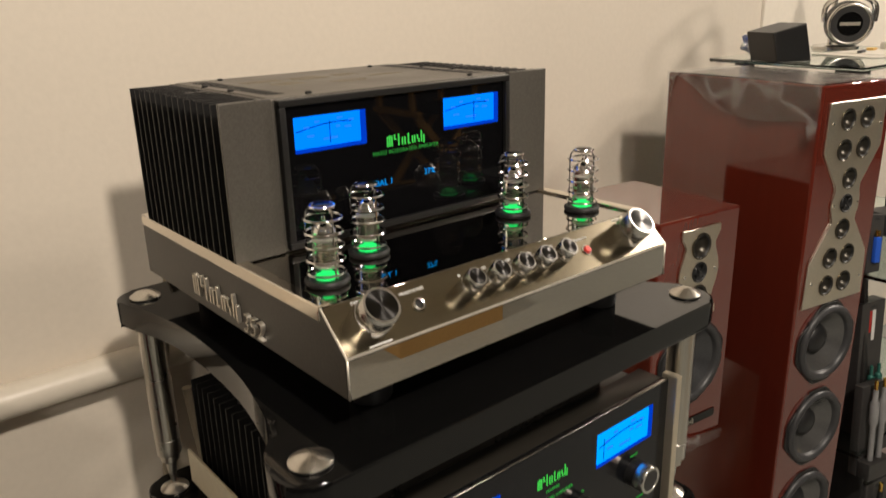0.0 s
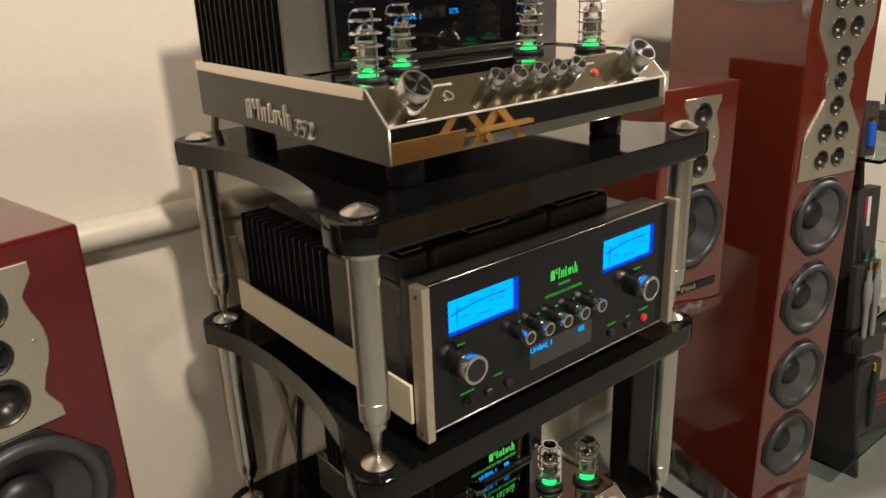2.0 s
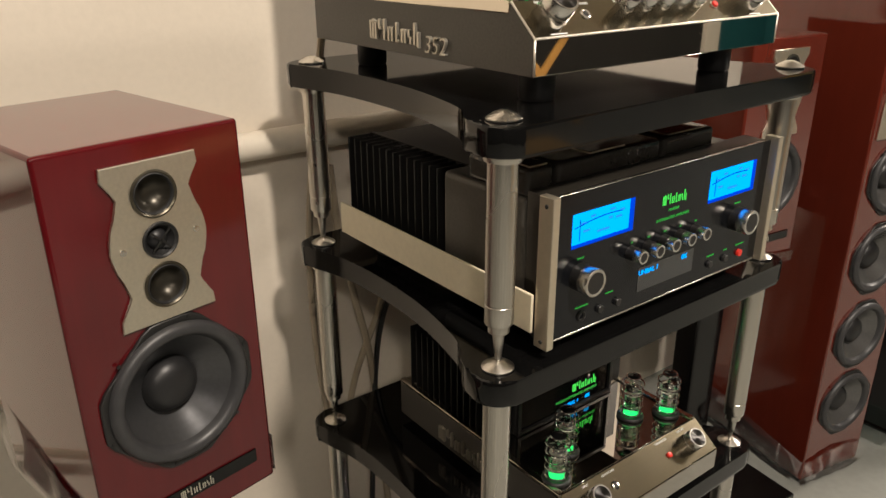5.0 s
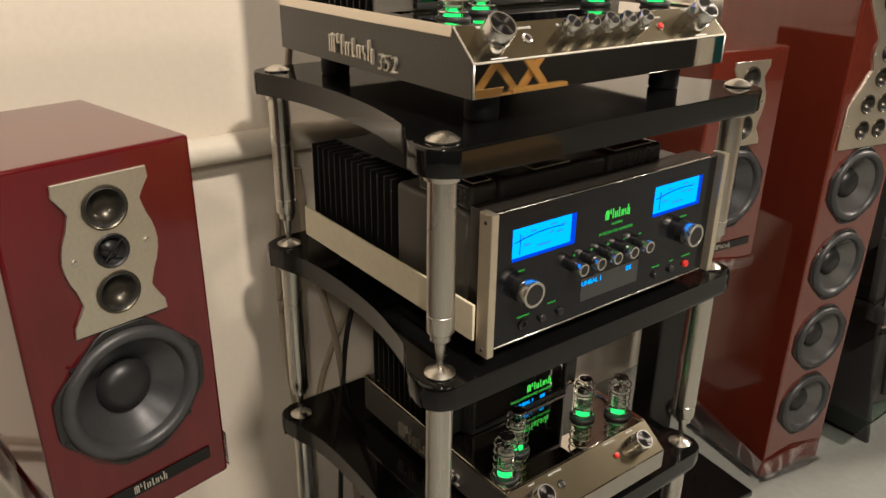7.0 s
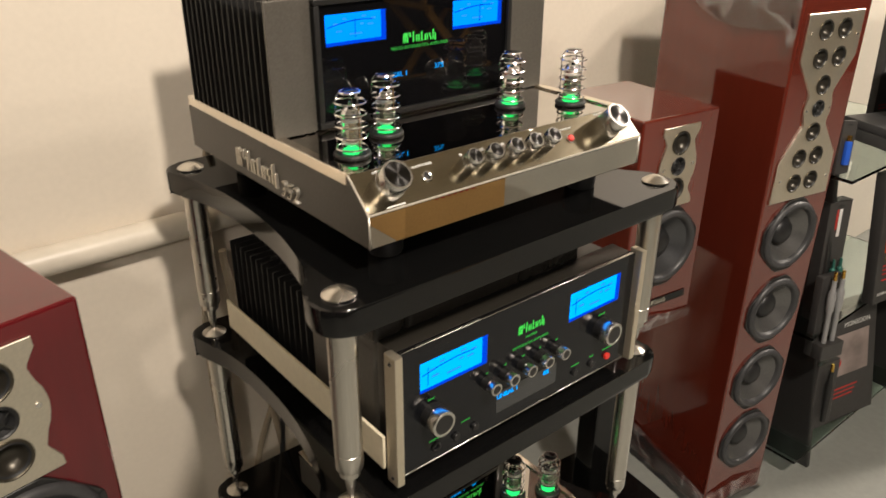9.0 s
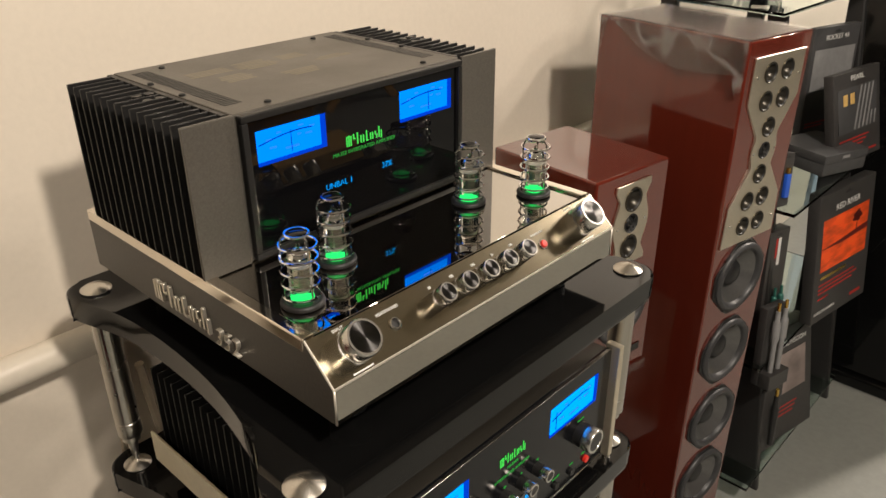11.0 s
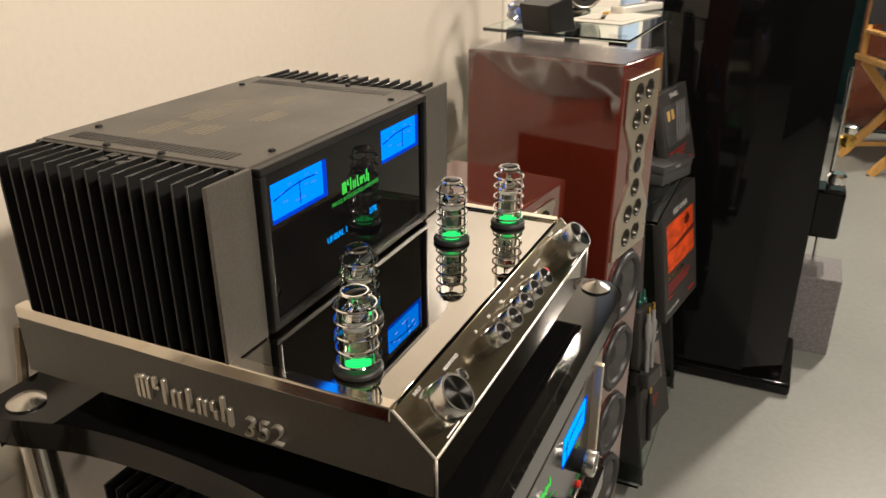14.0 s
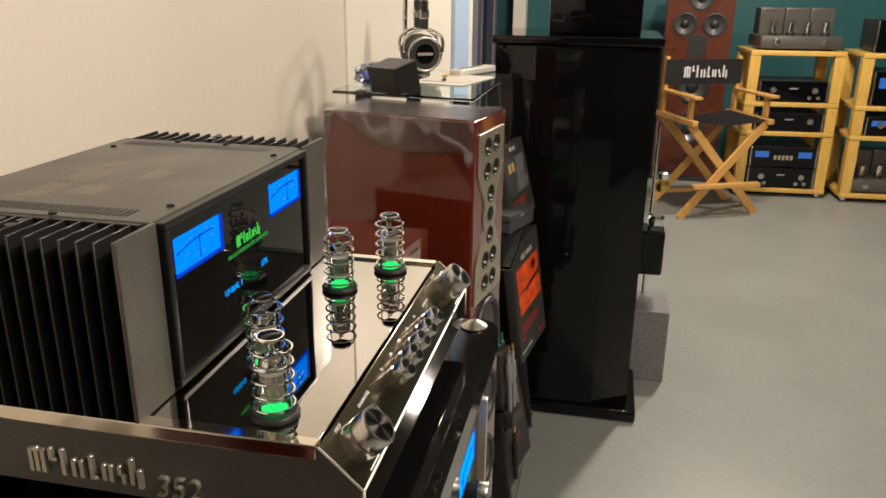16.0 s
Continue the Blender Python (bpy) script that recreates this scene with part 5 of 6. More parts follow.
for x in (0.022, 0.050):
    part("plug", lathe([(0.006, 0), (0.0065, 0.09), (0.0095, 0.10), (0.0095, 0.145), (0.006, 0.150), (0.0055, 0.175), (0, 0.176)], 16, Matrix.Translation((x, -0.014, 0.03))), GREYC, p, "grey cable plug")
    part("plug_tip", lathe([(0.0042, 0.1765), (0.0042, 0.196), (0, 0.197)], 12, Matrix.Translation((x, -0.014, 0.03))), GOLD, p, "gold plug tip")
part("tray", box(0.0, 0.075, -0.030, -0.0005, 0.0, 0.040, 0.002), CARDB, p)
p = package(Matrix.Translation((1.690, 0.52, 0.140)) @ pose(0, 0, 0, -4, 0, -12), 0.08, 0.20, 0.025, "black cable package with a gold plug on the low shelf")
part("plug", lathe([(0.007, 0), (0.010, 0.11), (0.007, 0.125), (0.006, 0.15), (0, 0.151)], 16, Matrix.Translation((0.035, -0.012, 0.03))), BLACKP, p, "black cable plug")
part("plug_tip", lathe([(0.0045, 0.1515), (0.0045, 0.172), (0, 0.173)], 12, Matrix.Translation((0.035, -0.012, 0.03))), GOLD, p, "gold plug tip")
p = package(Matrix.Translation((1.735, 0.540, 0.103)) @ pose(0, 0, 0, 0, 0, -12) @ pose(0, 0, 0, -12, 0, 0), 0.27, 0.32, 0.05, "large black cable carton with a pale picture, leaning on the stand")
part("picture", box(0.03, 0.24, -0.0008, 0.0001, 0.13, 0.25, 0), mat("pale_print", (0.30, 0.24, 0.22), 0.4, grain=0.5, scale=8, big=0.4), p, "pale picture")
part("picture_spot", prism([(0.09 + 0.04 * math.cos(k * 0.5236), 0.17 + 0.025 * math.sin(k * 0.5236)) for k in range(12)], -0.0012, -0.0008, "y"), REDP, p, "red oval")
print_bars(p, [(0.04, 0.2, 0.09, 0.004), (0.04, 0.19, 0.078, 0.004), (0.04, 0.18, 0.066, 0.004)], REDP)
words_on(p, "MONSOON", 0.020, 0.19, 0.275)
p = package(Matrix.Translation((1.605, 0.575, 0.866)) @ pose(0, 0, 0, -8, 8, -14) @ Matrix.Scale(0.75, 4), 0.06, 0.16, 0.02, "small black package with a blue plug")
part("plug", box(0.018, 0.040, -0.012, -0.0005, 0.03, 0.10, 0.002), BLUEP, p, "blue plug")
part("plug_tip", box(0.022, 0.036, -0.010, -0.002, 0.1005, 0.118, 0.001), GOLD, p, "gold plug tip")
print_bars(p, [(0.020, 0.026, 0.05, 0.03)], WHITEP)


# ---------------------------------------------------------------- things on the glass top
GT = 1.272


def headphones():
    a = thing("headphones", Matrix.Translation((2.075, 0.872, GT)) @ pose(0, 0, 0, 0, 0, -62) @ Matrix.Scale(1.12, 4), "black and silver over-ear headphones resting on a stand", "headphones")
    for s in (-1, 1):
        m = Matrix.Translation((0, s * 0.028, 0.056)) @ pose(0, 0, 0, 90 * s, 0, 0) if False else Matrix.Translation((0, -s * 0.028, 0.056)) @ pose(0, 0, 0, 90 * s, 0, 0)
        cup = part("ear_cup", lathe([(0.046, -0.012), (0.048, -0.002), (0.047, 0.010), (0.042, 0.016), (0.040, 0.016)], 36, m), BLACKP, a, "black ear cup")
        part("cushion", torus(0.034, 0.013, m @ Matrix.Translation((0, 0, -0.014)), 32, 12), RUBBER, cup, "black ear cushion")
        part("ring", torus(0.0415, 0.0042, m @ Matrix.Translation((0, 0, 0.015)), 36, 10), KNOBM, cup, "silver ring")
        part("disc", lathe([(0.038, 0.013), (0.038, 0.0155), (0, 0.017)], 32, m), BLACKG, cup, "black disc")
        part("print", box(-0.020, 0.020, -0.003, 0.004, 0.0172, 0.0176, 0), SILVERP, cup).matrix_local = m
        part("yoke", rod(curve_points([(-0.050, -s * 0.028, 0.060), (-0.046, -s * 0.030, 0.098), (0.0, -s * 0.034, 0.118), (0.046, -s * 0.030, 0.098), (0.050, -s * 0.028, 0.060)], 6), 0.0040, 8), KNOBM, a, "silver yoke")
        part("slider", box(-0.010, 0.010, -s * 0.034 - 0.004, -s * 0.034 + 0.004, 0.116, 0.165, 0.002), BLACKP, a)
        part("slider_tip", box(-0.0115, 0.0115, -s * 0.034 - 0.006, -s * 0.034 + 0.006, 0.142, 0.166, 0.003), KNOBM, a, "silver slider")
    part("headband", rod(curve_points([(0, -0.034, 0.160), (0, -0.036, 0.20), (0, -0.022, 0.225), (0, 0, 0.232), (0, 0.022, 0.225), (0, 0.036, 0.20), (0, 0.034, 0.160)], 6), 0.010, 12), BLACKP, a, "padded black headband")
    return a


headphones()
hs = thing("headphone_stand", Matrix.Translation((2.095, 0.905, GT)), "silver headphone stand with a curved arm", "stand")
part("base", lathe([(0.055, 0), (0.055, 0.006), (0.050, 0.009), (0, 0.009)], 32), KNOBM, hs)
part("upright", rod(curve_points([(0.035, 0.03, 0.008), (0.04, 0.03, 0.18), (0.03, 0.02, 0.262), (-0.015, -0.028, 0.268)], 6), 0.007, 10), KNOBM, hs)

bk = thing("small_speaker", Matrix.Translation((1.622, 0.815, GT + 0.0005)) @ pose(0, 0, 0, 0, 0, -25) @ Matrix.Scale(1.22, 4), "small black plastic box on the glass top", "box")
part("body", prism([(0, 0), (0.070, 0), (0.052, 0.064), (-0.014, 0.050)], 0, 0.075, "y", 0.003), BLACKP, bk)
wb = thing("remote_control", Matrix.Translation((2.04, 0.745, GT + 0.0005)) @ pose(0, 0, 0, 0, 0, -22), "long white plastic remote control", "remote")
part("body", box(0, 0.20, 0, 0.042, 0, 0.020, 0.005, 3), WHITEB, wb)
for k in range(6):
    part("button", box(0.02 + 0.022 * k, 0.033 + 0.022 * k, 0.014, 0.028, 0.020, 0.0215, 0.0005, 1), GREYC, wb)
pp = thing("paper_sheet", Matrix.Translation((1.83, 0.70, GT + 0.0005)) @ pose(0, 0, 0, 0, 0, -12), "white paper leaflets on the glass top", "paper")
part("sheet", box(0, 0.24, 0, 0.16, 0, 0.002, 0), PAPER, pp)
part("sheet", box(0.05, 0.21, 0.02, 0.15, 0.0022, 0.0035, 0), PAPER, pp)
sm = thing("small_clip", Matrix.Translation((1.90, 0.76, GT + 0.0042)) @ pose(0, 0, 0, 0, 0, 10), "small black clip on the paper", "clip")
part("body", box(0, 0.045, 0, 0.010, 0, 0.006, 0.002), BLACKP, sm)
sm2 = thing("yellow_tag", Matrix.Translation((2.00, 0.775, GT + 0.0042)), "small yellow tag on the paper", "tag")
part("body", box(0, 0.026, 0, 0.016, 0, 0.006, 0.002), YELLOW, sm2)
bag = thing("plastic_bag", Matrix.Translation((1.80, 0.93, GT + 0.0005)), "crumpled clear bag with a blue cable in it", "bag")
bm = bmesh.new()
bmesh.ops.create_icosphere(bm, subdivisions=4, radius=1)
for v in bm.verts:
    k = 1 + 0.35 * noise.noise(v.co * 2.6)
    v.co = Vector((v.co.x * 0.085 * k, v.co.y * 0.045 * k, max(0, 0.026 + v.co.z * 0.030 * k)))
part("film", bm, FILM2, bag, "crumpled clear film")
part("cable", rod(curve_points([(-0.05, 0, 0.016), (-0.02, 0.02, 0.03), (0.02, -0.015, 0.02), (0.055, 0.01, 0.032), (0.03, 0.02, 0.014), (-0.03, -0.015, 0.014)], 8), 0.007, 8), BLUEP, bag, "blue cable")


# ---------------------------------------------------------------- black loudspeaker and what stands behind it
def black_speaker():
    a = thing("floor_speaker", pose(2.335, 0.14, FLOOR), "very large gloss black floor speaker on a stepped plinth", "speaker")
    part("plinth", box(0.0, 0.52, 0.0, 0.56, 0.0, 0.045, 0.012, 4), BLACKG, a, "gloss black plinth")
    pts = [(0.05, 0.035), (0.46, 0.035), (0.50, 0.10), (0.50, 0.50), (0.44, 0.555), (0.05, 0.555), (0.022, 0.42), (0.022, 0.16)]
    part("cabinet", prism(pts, 0.0455, 1.318, "z", 0.006, 3), BLACKG, a, "gloss black cabinet")
    part("top_slab", box(0.012, 0.505, 0.025, 0.562, 1.3185, 1.345, 0.004, 3), BLACKG, a, "gloss black top slab")
    return a


black_speaker()
bx = thing("black_case", Matrix.Translation((2.50, 0.235, FLOOR + 1.346)), "black boxed component on top of the black speaker", "component")
part("body", box(0, 0.34, 0, 0.30, 0, 0.16, 0.004), GLASSB, bx, "black glass case")
part("lid", box(0.01, 0.33, 0.01, 0.29, 0.1605, 0.17, 0.003), BLACKG, bx)


def subwoofer_stack():
    s = thing("microphone_stand", Matrix.Translation((2.84, 0.125, FLOOR)), "chrome and black fittings on a grey stone block", "stand")
    part("block", box(-0.16, 0.06, -0.10, 0.10, 0, 0.30, 0.004), mat("grey_stone", (0.20, 0.19, 0.19), 0.8, grain=0.25, scale=120, bump=0.3), s, "rough grey stone block")
    part("rod", rod([(-0.03, 0, 0.3005), (-0.03, 0, 0.55), (-0.03, 0, 1.02)], 0.008, 12), CHROME, s, "chrome rod")
    part("housing", box(-0.08, 0.05, -0.06, 0.04, 0.42, 0.60, 0.012, 3), BLACKG, s, "black housing")
    part("clamp", lathe([(0.03, 0), (0.034, 0.01), (0.034, 0.03), (0.026, 0.04)], 24, Matrix.Translation((-0.03, -0.02, 0.615))), CHROME, s, "chrome clamp")
    part("clamp", lathe([(0.022, 0), (0.028, 0.01), (0.028, 0.03), (0.018, 0.04)], 24, Matrix.Translation((-0.02, -0.03, 0.75))), GOLD, s, "brass clamp")
    part("knob", lathe([(0.02, 0), (0.024, 0.006), (0.024, 0.024), (0.012, 0.03)], 24, Matrix.Translation((-0.03, -0.03, 0.80))), CHROME, s, "chrome knob")
    return s


subwoofer_stack()


# ---------------------------------------------------------------- director's chairs
def directors_chair(m):
    a = thing("directors_chair", m, "tall beech director's chair with black canvas seat and back", "chair", "director's chairs")
    W, D = 0.597, 0.46
    zs = 0.655

    def bar(name, p, q, w, t, mm=BEECH, par=a):
        p, q = Vector(p), Vector(q)
        d = q - p
        rot = d.to_track_quat("Z", "Y").to_matrix().to_4x4()
        bm = box(-t / 2, t / 2, -w / 2, w / 2, 0, d.length, 0.004)
        bmesh.ops.transform(bm, matrix=Matrix.Translation(p) @ rot, verts=bm.verts)
        return part(name, bm, mm, par)

    for y in (0.02, D - 0.02):
        yo = 0.014 if y < 0.1 else -0.014
        bar("leg", (0.0, y, 0.0), (W - 0.03, y, zs - 0.02), 0.056, 0.024)
        bar("leg", (W, y + yo * 1.7, 0.0), (0.03, y + yo * 1.7, zs - 0.02), 0.056, 0.022)
    for x in (0.02, W - 0.02):
        part("seat_rail", box(x - 0.022, x + 0.022, -0.03, D + 0.03, zs - 0.02, zs + 0.018, 0.006), BEECH, a, "beech seat rail")
        part("arm_post", box(x - 0.014, x + 0.014, 0.03, 0.07, zs + 0.0185, zs + 0.155, 0.004), BEECH, a)
        part("back_post", box(x - 0.014, x + 0.014, D - 0.045, D - 0.005, zs + 0.0185, zs + 0.395, 0.004), BEECH, a, "beech back post")
        part("armrest", box(x - 0.030, x + 0.030, -0.04, D - 0.05, zs + 0.1555, zs + 0.176, 0.006), BEECH, a, "beech armrest")
    part("foot_rest", box(0.05, W - 0.05, -0.055, 0.00, 0.215, 0.245, 0.005), BEECH, a, "beech footrest")
    part("brace", box(0.03, W - 0.03, D - 0.03, D - 0.008, 0.07, 0.10, 0.004), BEECH, a)
    seat = bmesh.new()
    n = 14
    v = [[seat.verts.new((0.042 + (W - 0.084) * i / n, D * j / 4, zs + 0.010 - 0.030 * math.sin(math.pi * i / n))) for j in range(5)] for i in range(n + 1)]
    for i in range(n):
        for j in range(4):
            seat.faces.new((v[i][j], v[i + 1][j], v[i + 1][j + 1], v[i][j + 1]))
    bmesh.ops.solidify(seat, geom=seat.faces[:], thickness=0.004)
    part("seat", seat, CANVAS, a, "black canvas seat")
    back = bmesh.new()
    v = [[back.verts.new((0.002 + (W - 0.004) * i / n, D - 0.047 - 0.012 * math.sin(math.pi * i / n), zs + 0.205 + 0.170 * j / 3)) for j in range(4)] for i in range(n + 1)]
    for i in range(n):
        for j in range(3):
            back.faces.new((v[i][j], v[i + 1][j], v[i + 1][j + 1], v[i][j + 1]))
    bmesh.ops.solidify(back, geom=back.faces[:], thickness=0.004)
    b = part("backrest", back, CANVAS, a, "black canvas back")
    emblem(a, Matrix.Translation((W / 2 - 0.165, D - 0.066, zs + 0.250)), 0.33, 0.085, 0.001, WHITEP, "white printed maker's mark")
    return a


chair = directors_chair(Matrix.Translation((5.09, -0.225, FLOOR)) @ pose(0, 0, 0, 0, 0, -66))
copy_thing(chair, Matrix.Translation((3.75, -2.64, FLOOR)) @ pose(0, 0, 0, 0, 0, -179))
box_c = thing("cardboard_box", Matrix.Translation((1.68, -1.70, FLOOR)), "open brown cardboard box with red print on the floor", "box")
CARDBOARD = mat("brown_cardboard", (0.52, 0.32, 0.12), 0.75, grain=0.06, scale=80, bump=0.1, big=0.08)
for x0, x1, y0, y1 in ((0, 0.58, 0, 0.006), (0, 0.58, 0.394, 0.40), (0, 0.006, 0.0065, 0.3935), (0.574, 0.58, 0.0065, 0.3935)):
    part("side", box(x0, x1, y0, y1, 0, 0.34, 0.001, 1), CARDBOARD, box_c)
part("bottom", box(0.0065, 0.5735, 0.0065, 0.3935, 0.001, 0.007, 0), CARDBOARD, box_c)
for m2, w in ((Matrix.Translation((0.58, 0.399, 0.3405)) @ pose(0, 0, 0, 5, 0, 180), 0.58), (Matrix.Translation((0, 0.004, 0.3405)) @ pose(0, 0, 0, 72, 0, 0), 0.58)):
    part("flap", box(0, w, 0, 0.19, 0, 0.005, 0.001, 1), CARDBOARD, box_c).matrix_local = m2
bars = bmesh.new()
for k in range(7):
    merge(bars, box(0.16 + 0.035 * k, 0.18 + 0.035 * k, 0.4002, 0.4008, 0.17, 0.23, 0))
part("print", bars, REDP, box_c)["kind"] = "stuff"


# ---------------------------------------------------------------- far racks and their components
def component(m, w, d, h, label, knobs=2, meters=False, tubes=False):
    c = thing("component", m, label, "amplifier", "components on the yellow racks")
    part("body", box(0.012, w - 0.012, 0.012, d, 0.008, h, 0.003), BLACKS, c)
    part("front", box(0, w, 0, 0.0115, 0.008, h, 0.002), GLASSB, c, "black glass front")
    for x in (0.0, w - 0.010):
        part("end_cap", box(x, x + 0.010, -0.006, 0.0, 0.008, h, 0.002), KNOBM, c, "bright end cap")
    for x in (0.04, w - 0.06):
        part("foot", box(x, x + 0.03, 0.03, d - 0.03, 0, 0.0075, 0), RUBBER, c)
    if knobs:
        for x in (w * 0.20, w * 0.80):
            part("knob", lathe([(0.024, 0), (0.024, 0.014), (0.021, 0.020), (0, 0.020)], 24, Matrix.Translation((x, 0, h * 0.58)) @ FRONT), KNOBM, c, "bright knob")
            if knobs > 2:
                for dx in (-0.03, 0.03):
                    part("knob", lathe([(0.014, 0), (0.014, 0.012), (0, 0.014)], 20, Matrix.Translation((x + dx, 0, h * 0.25)) @ FRONT), KNOBM, c, "small bright knob")
        part("print", box(w * 0.44, w * 0.56, -0.0006, -0.0001, h * 0.62, h * 0.70, 0), GREYC, c)
    if meters:
        for x in (w * 0.08, w * 0.72):
            part("meter", box(x, x + w * 0.20, -0.001, -0.0001, h * 0.52, h * 0.82, 0), mat_dimblue(), c, "dim blue meter")
        for k in range(5):
            part("label_plate", box(w * (0.36 + 0.06 * k), w * (0.40 + 0.06 * k), -0.002, -0.0001, h * 0.40, h * 0.62, 0.0005, 1), CHAMP, c)
    return c


_db = []


def mat_dimblue():
    if not _db:
        _db.append(mat("dim_blue_meter", (0.02, 0.09, 0.30), 0.2, emit=(0.03, 0.16, 0.6), power=0.35))
    return _db[0]


RACK_LEVELS = (1.080, 0.715, 0.50, 0.07)


def yellow_rack(m):
    a = thing("wooden_rack", m, "yellow pine hi-fi rack with four levels on chrome spikes", "rack", "yellow racks")
    W, D = 0.66, 0.46
    for z in RACK_LEVELS:
        part("shelf", box(0, W, 0, D, z - 0.035, z, 0.004), YELLOW, a, "yellow pine shelf")
    for zt, zb in zip(RACK_LEVELS, RACK_LEVELS[1:]):
        for x in (0.0, W - 0.075):
            for y in (0.004, D - 0.079):
                part("post", box(x, x + 0.075, y, y + 0.075, zb + 0.0005, zt - 0.0355, 0.004), YELLOW, a, "square yellow pine post")
    for x in (0.04, W - 0.04):
        for y in (0.04, D - 0.04):
            part("spike", lathe([(0.006, 0), (0.020, 0.012), (0.020, 0.0345)], 16, Matrix.Translation((x, y, 0))), CHROME, a, "chrome spike")
    return a


def dress_rack(m, tall):
    yellow_rack(m)
    component(m @ Matrix.Translation((0.09, 0.0, RACK_LEVELS[1] + 0.0005)), 0.48, 0.36, 0.150, "black component with four bright knobs on a yellow rack", 4)
    component(m @ Matrix.Translation((0.09, 0.0, RACK_LEVELS[2] + 0.0005)), 0.48, 0.36, 0.135, "slim black component with two knobs on a yellow rack", 2)
    component(m @ Matrix.Translation((0.09, 0.0, RACK_LEVELS[3] + 0.0005)), 0.48, 0.36, 0.155, "black component with two knobs on the lowest shelf", 4)
    component(m @ Matrix.Translation((0.09, 0.0, RACK_LEVELS[3] + 0.1565)), 0.48, 0.36, 0.150, "black component with dim blue meters, stacked", 0, True)


def valve_power_amp(m):
    c = thing("valve_power_amplifier", m, "black valve power amplifier with a row of glass valves", "amplifier", "valve power amplifiers")
    part("chassis", box(0, 0.56, 0, 0.38, 0.012, 0.10, 0.006), GREYTOP, c, "dark metal chassis")
    for x in (0.05, 0.48):
        part("foot", box(x, x + 0.03, 0.03, 0.34, 0, 0.0115, 0), RUBBER, c)
    for k in range(3):
        part("transformer", box(0.02 + 0.175 * k, 0.19 + 0.175 * k, 0.19, 0.36, 0.1005, 0.29, 0.008), GREYTOP, c, "dark transformer box")
    for k in range(4):
        v = part("valve", lathe([(0.026, 0.1005), (0.026, 0.13), (0.028, 0.135), (0.028, 0.185), (0.020, 0.205), (0, 0.212)], 20, Matrix.Translation((0.10 + 0.12 * k, 0.10, 0))), GLASS, c, "clear glass valve")
        part("core", lathe([(0.016, 0.105), (0.016, 0.19), (0, 0.195)], 16, Matrix.Translation((0.10 + 0.12 * k, 0.10, 0))), CHROME, v, "silvery core")
        part("base", lathe([(0.0275, 0.1005), (0.0275, 0.122), (0.026, 0.124)], 18, Matrix.Translation((0.10 + 0.12 * k, 0.10, 0))), BLACKP, v)
    for x in (0.11, 0.43):
        part("knob", lathe([(0.022, 0), (0.022, 0.014), (0, 0.018)], 24, Matrix.Translation((x, 0, 0.055)) @ FRONT), KNOBM, c, "bright knob")
    return c


R1 = Matrix.Translation((5.86, -0.67, FLOOR)) @ pose(0, 0, 0, 0, 0, -86)
dress_rack(R1, True)
valve_power_amp(R1 @ Matrix.Translation((0.06, 0.02, RACK_LEVELS[0] + 0.0005)))
R2 = Matrix.Translation((5.84, -1.42, FLOOR)) @ pose(0, 0, 0, 0, 0, -88)
yellow_rack(R2)
component(R2 @ Matrix.Translation((0.09, 0.0, RACK_LEVELS[1] + 0.0005)), 0.48, 0.36, 0.24, "black component with blue meters on a yellow rack", 0, True)
component(R2 @ Matrix.Translation((0.09, 0.0, RACK_LEVELS[2] + 0.0005)), 0.48, 0.36, 0.135, "slim black component on a yellow rack", 2, True)
valve_power_amp(R2 @ Matrix.Translation((0.06, 0.02, RACK_LEVELS[3] + 0.0005)))
component(R2 @ Matrix.Translation((0.06, 0.02, RACK_LEVELS[0] + 0.0005)), 0.52, 0.36, 0.22, "black component on top of a yellow rack", 2)


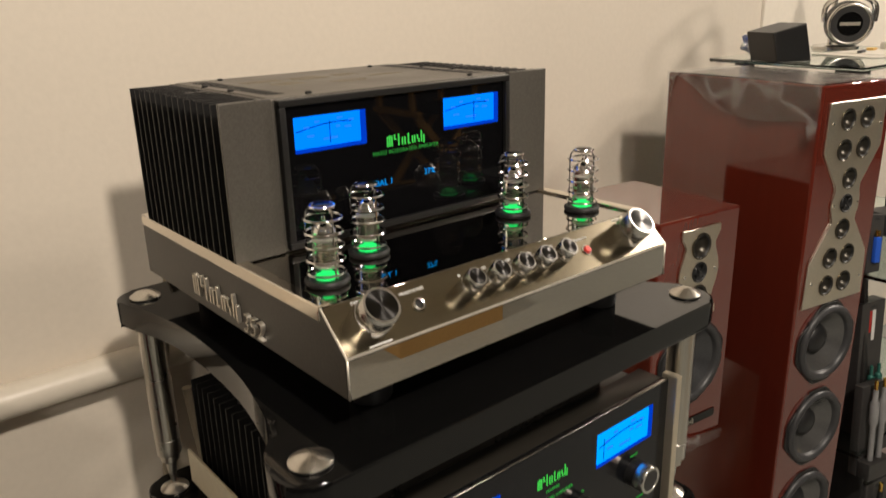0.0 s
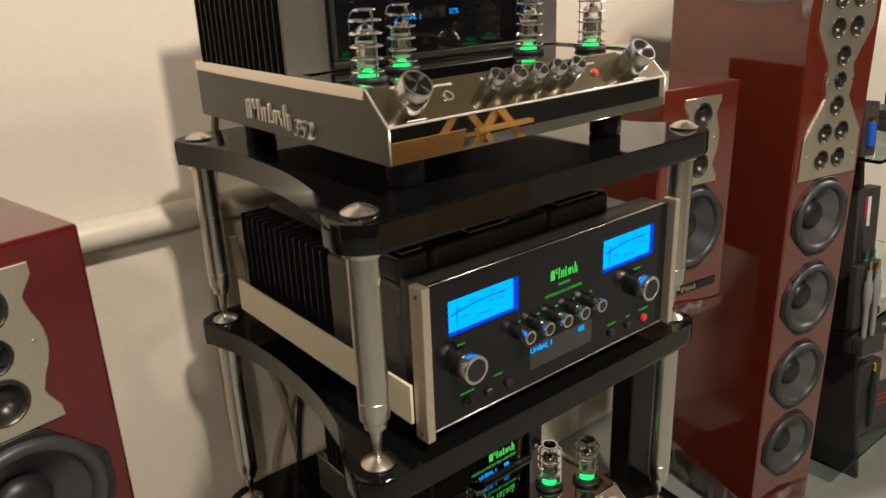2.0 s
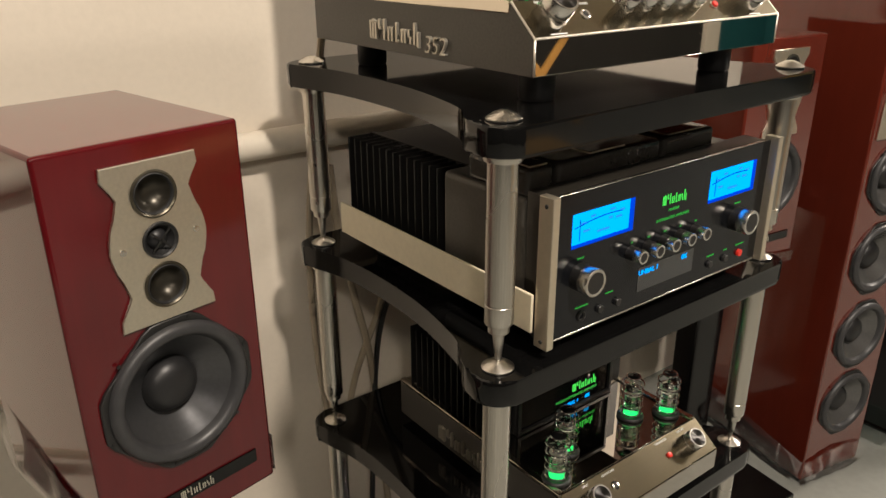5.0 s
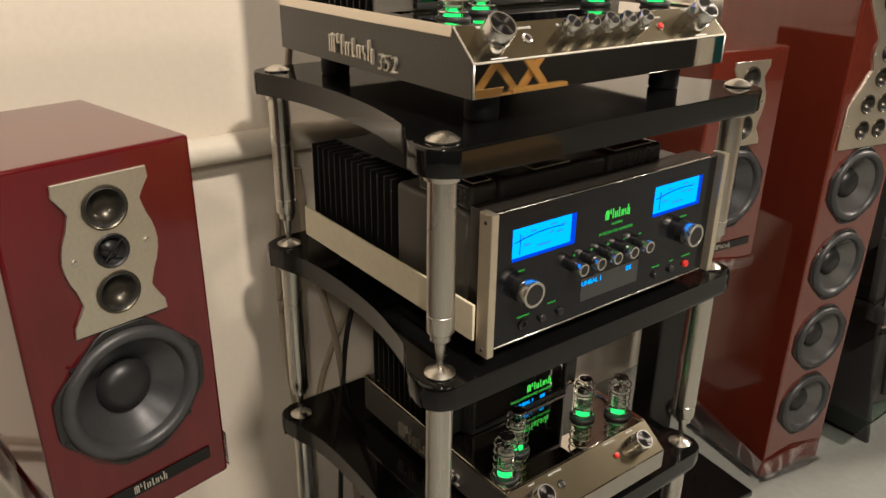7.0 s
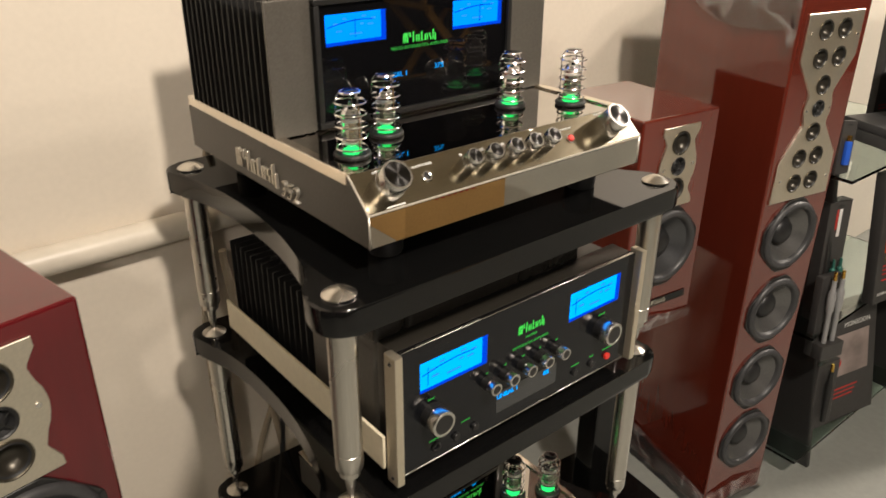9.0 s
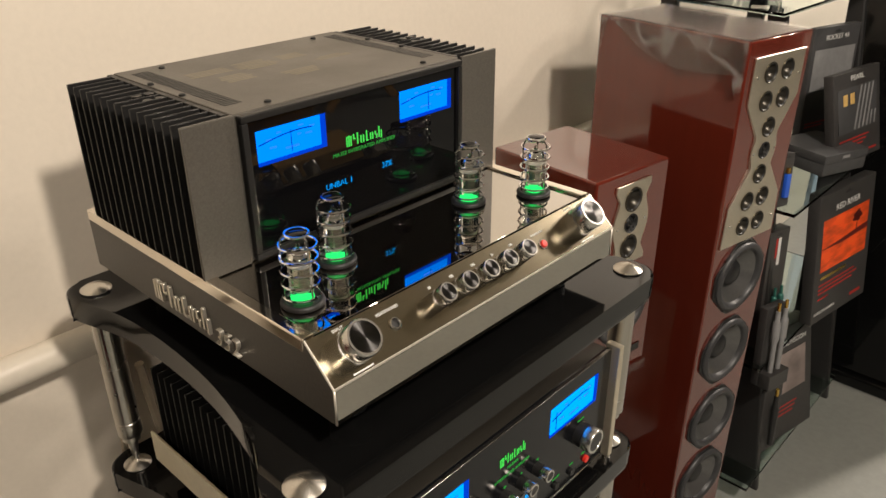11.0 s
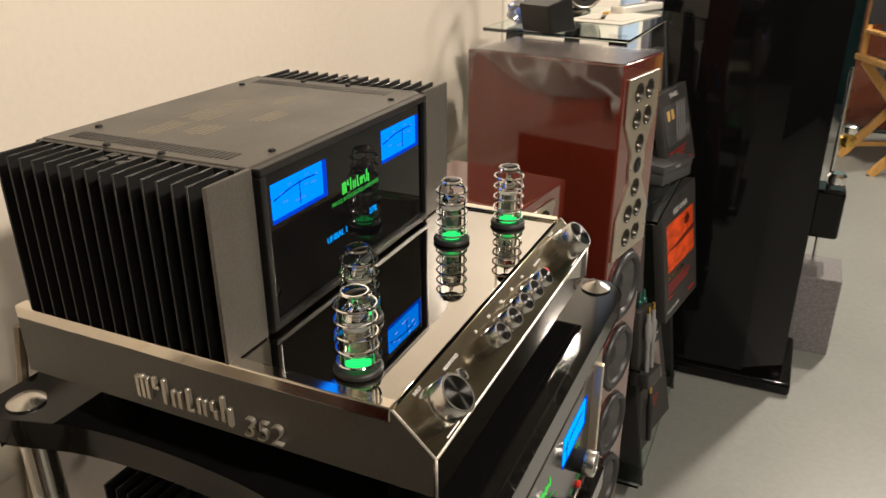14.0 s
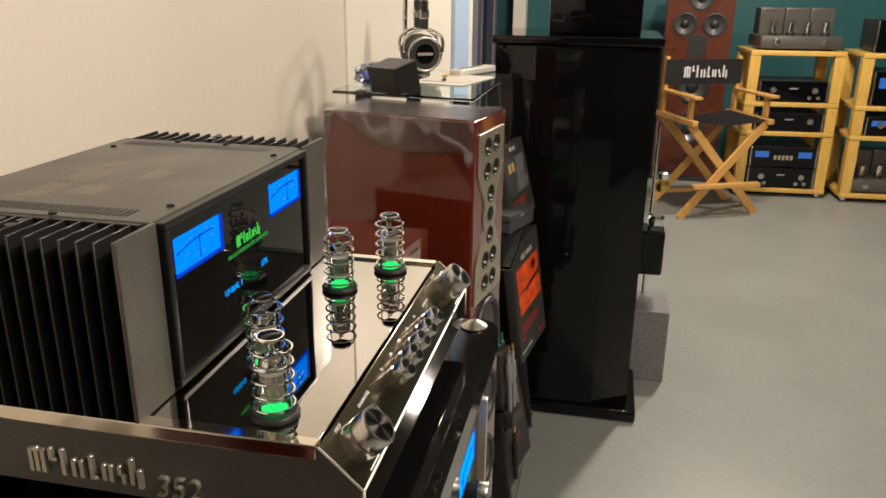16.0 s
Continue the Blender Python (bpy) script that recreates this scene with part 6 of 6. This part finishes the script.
def wood_tower():
    a = thing("wooden_tower_speaker", Matrix.Translation((6.28, -0.08, FLOOR)) @ pose(0, 0, 0, 0, 0, -92), "tall red wood veneered tower speaker with grey cones", "speaker")
    W, D, H = 0.50, 0.40, 1.62
    cab = part("cabinet", box(0, W, 0, D, 0.03, H, 0.006), WOODR, a, "red wood veneered cabinet")
    drilled(cab, [(x, z, r * 1.01) for x, z, r in ((0.145, 1.235, 0.082), (0.365, 1.235, 0.082), (0.25, 1.43, 0.085), (0.25, 0.42, 0.11), (0.25, 0.75, 0.11))], 0.05)
    part("plinth", box(-0.02, W + 0.02, -0.02, D, 0, 0.0295, 0.004), BLACKS, a)
    for x, z, r in ((0.145, 1.235, 0.082), (0.365, 1.235, 0.082), (0.25, 1.43, 0.085), (0.25, 0.42, 0.11), (0.25, 0.75, 0.11)):
        woofer(a, x, z, r, cone=CONEL)
    part("tweeter_plate", box(0.18, 0.32, -0.004, -0.0002, 0.98, 1.16, 0.002), BLACKP, a, "black tweeter plate")
    small_driver(a, 0.25, 1.11, 0.022)
    small_driver(a, 0.25, 1.03, 0.022)
    return a


wood_tower()
# ---------------------------------------------------------------- garments hanging in the alcove
for k in range(9):
    shade = ((0.10, 0.11, 0.15), (0.22, 0.24, 0.30), (0.05, 0.06, 0.09), (0.30, 0.30, 0.33))[k % 4]
    g = thing("hanging_garment", Matrix.Translation((4.62 + 0.25 * k, 1.30 + 0.02 * (k % 3), FLOOR)), "dark blue-grey garment hanging in the alcove", "garment", "hanging garments")
    bm = bmesh.new()
    n = 18
    v = [[bm.verts.new((-0.10 + 0.22 * i / n, 0.030 * math.sin(i * 1.3 + k) + 0.015 * math.sin(i * 0.5), z)) for z in (0.35, 0.9, 1.4, 1.8)] for i in range(n + 1)]
    for i in range(n):
        for j in range(3):
            bm.faces.new((v[i][j], v[i + 1][j], v[i + 1][j + 1], v[i][j + 1]))
    bmesh.ops.solidify(bm, geom=bm.faces[:], thickness=0.012)
    part("cloth", bm, mat("garment_cloth", shade, 0.8, grain=0.2, scale=150, bump=0.1), g)
    part("hook", rod([(0.0, 0.01, 1.79), (0.0, 0.01, 1.95)], 0.003, 6), CHROME, g)
structure("garment_rail", rod([(4.29, 1.32, FLOOR + 1.95), (5.6, 1.32, FLOOR + 1.95), (7.0, 1.32, FLOOR + 1.95)], 0.013, 10), STEEL, "steel rail across the alcove", "rail")
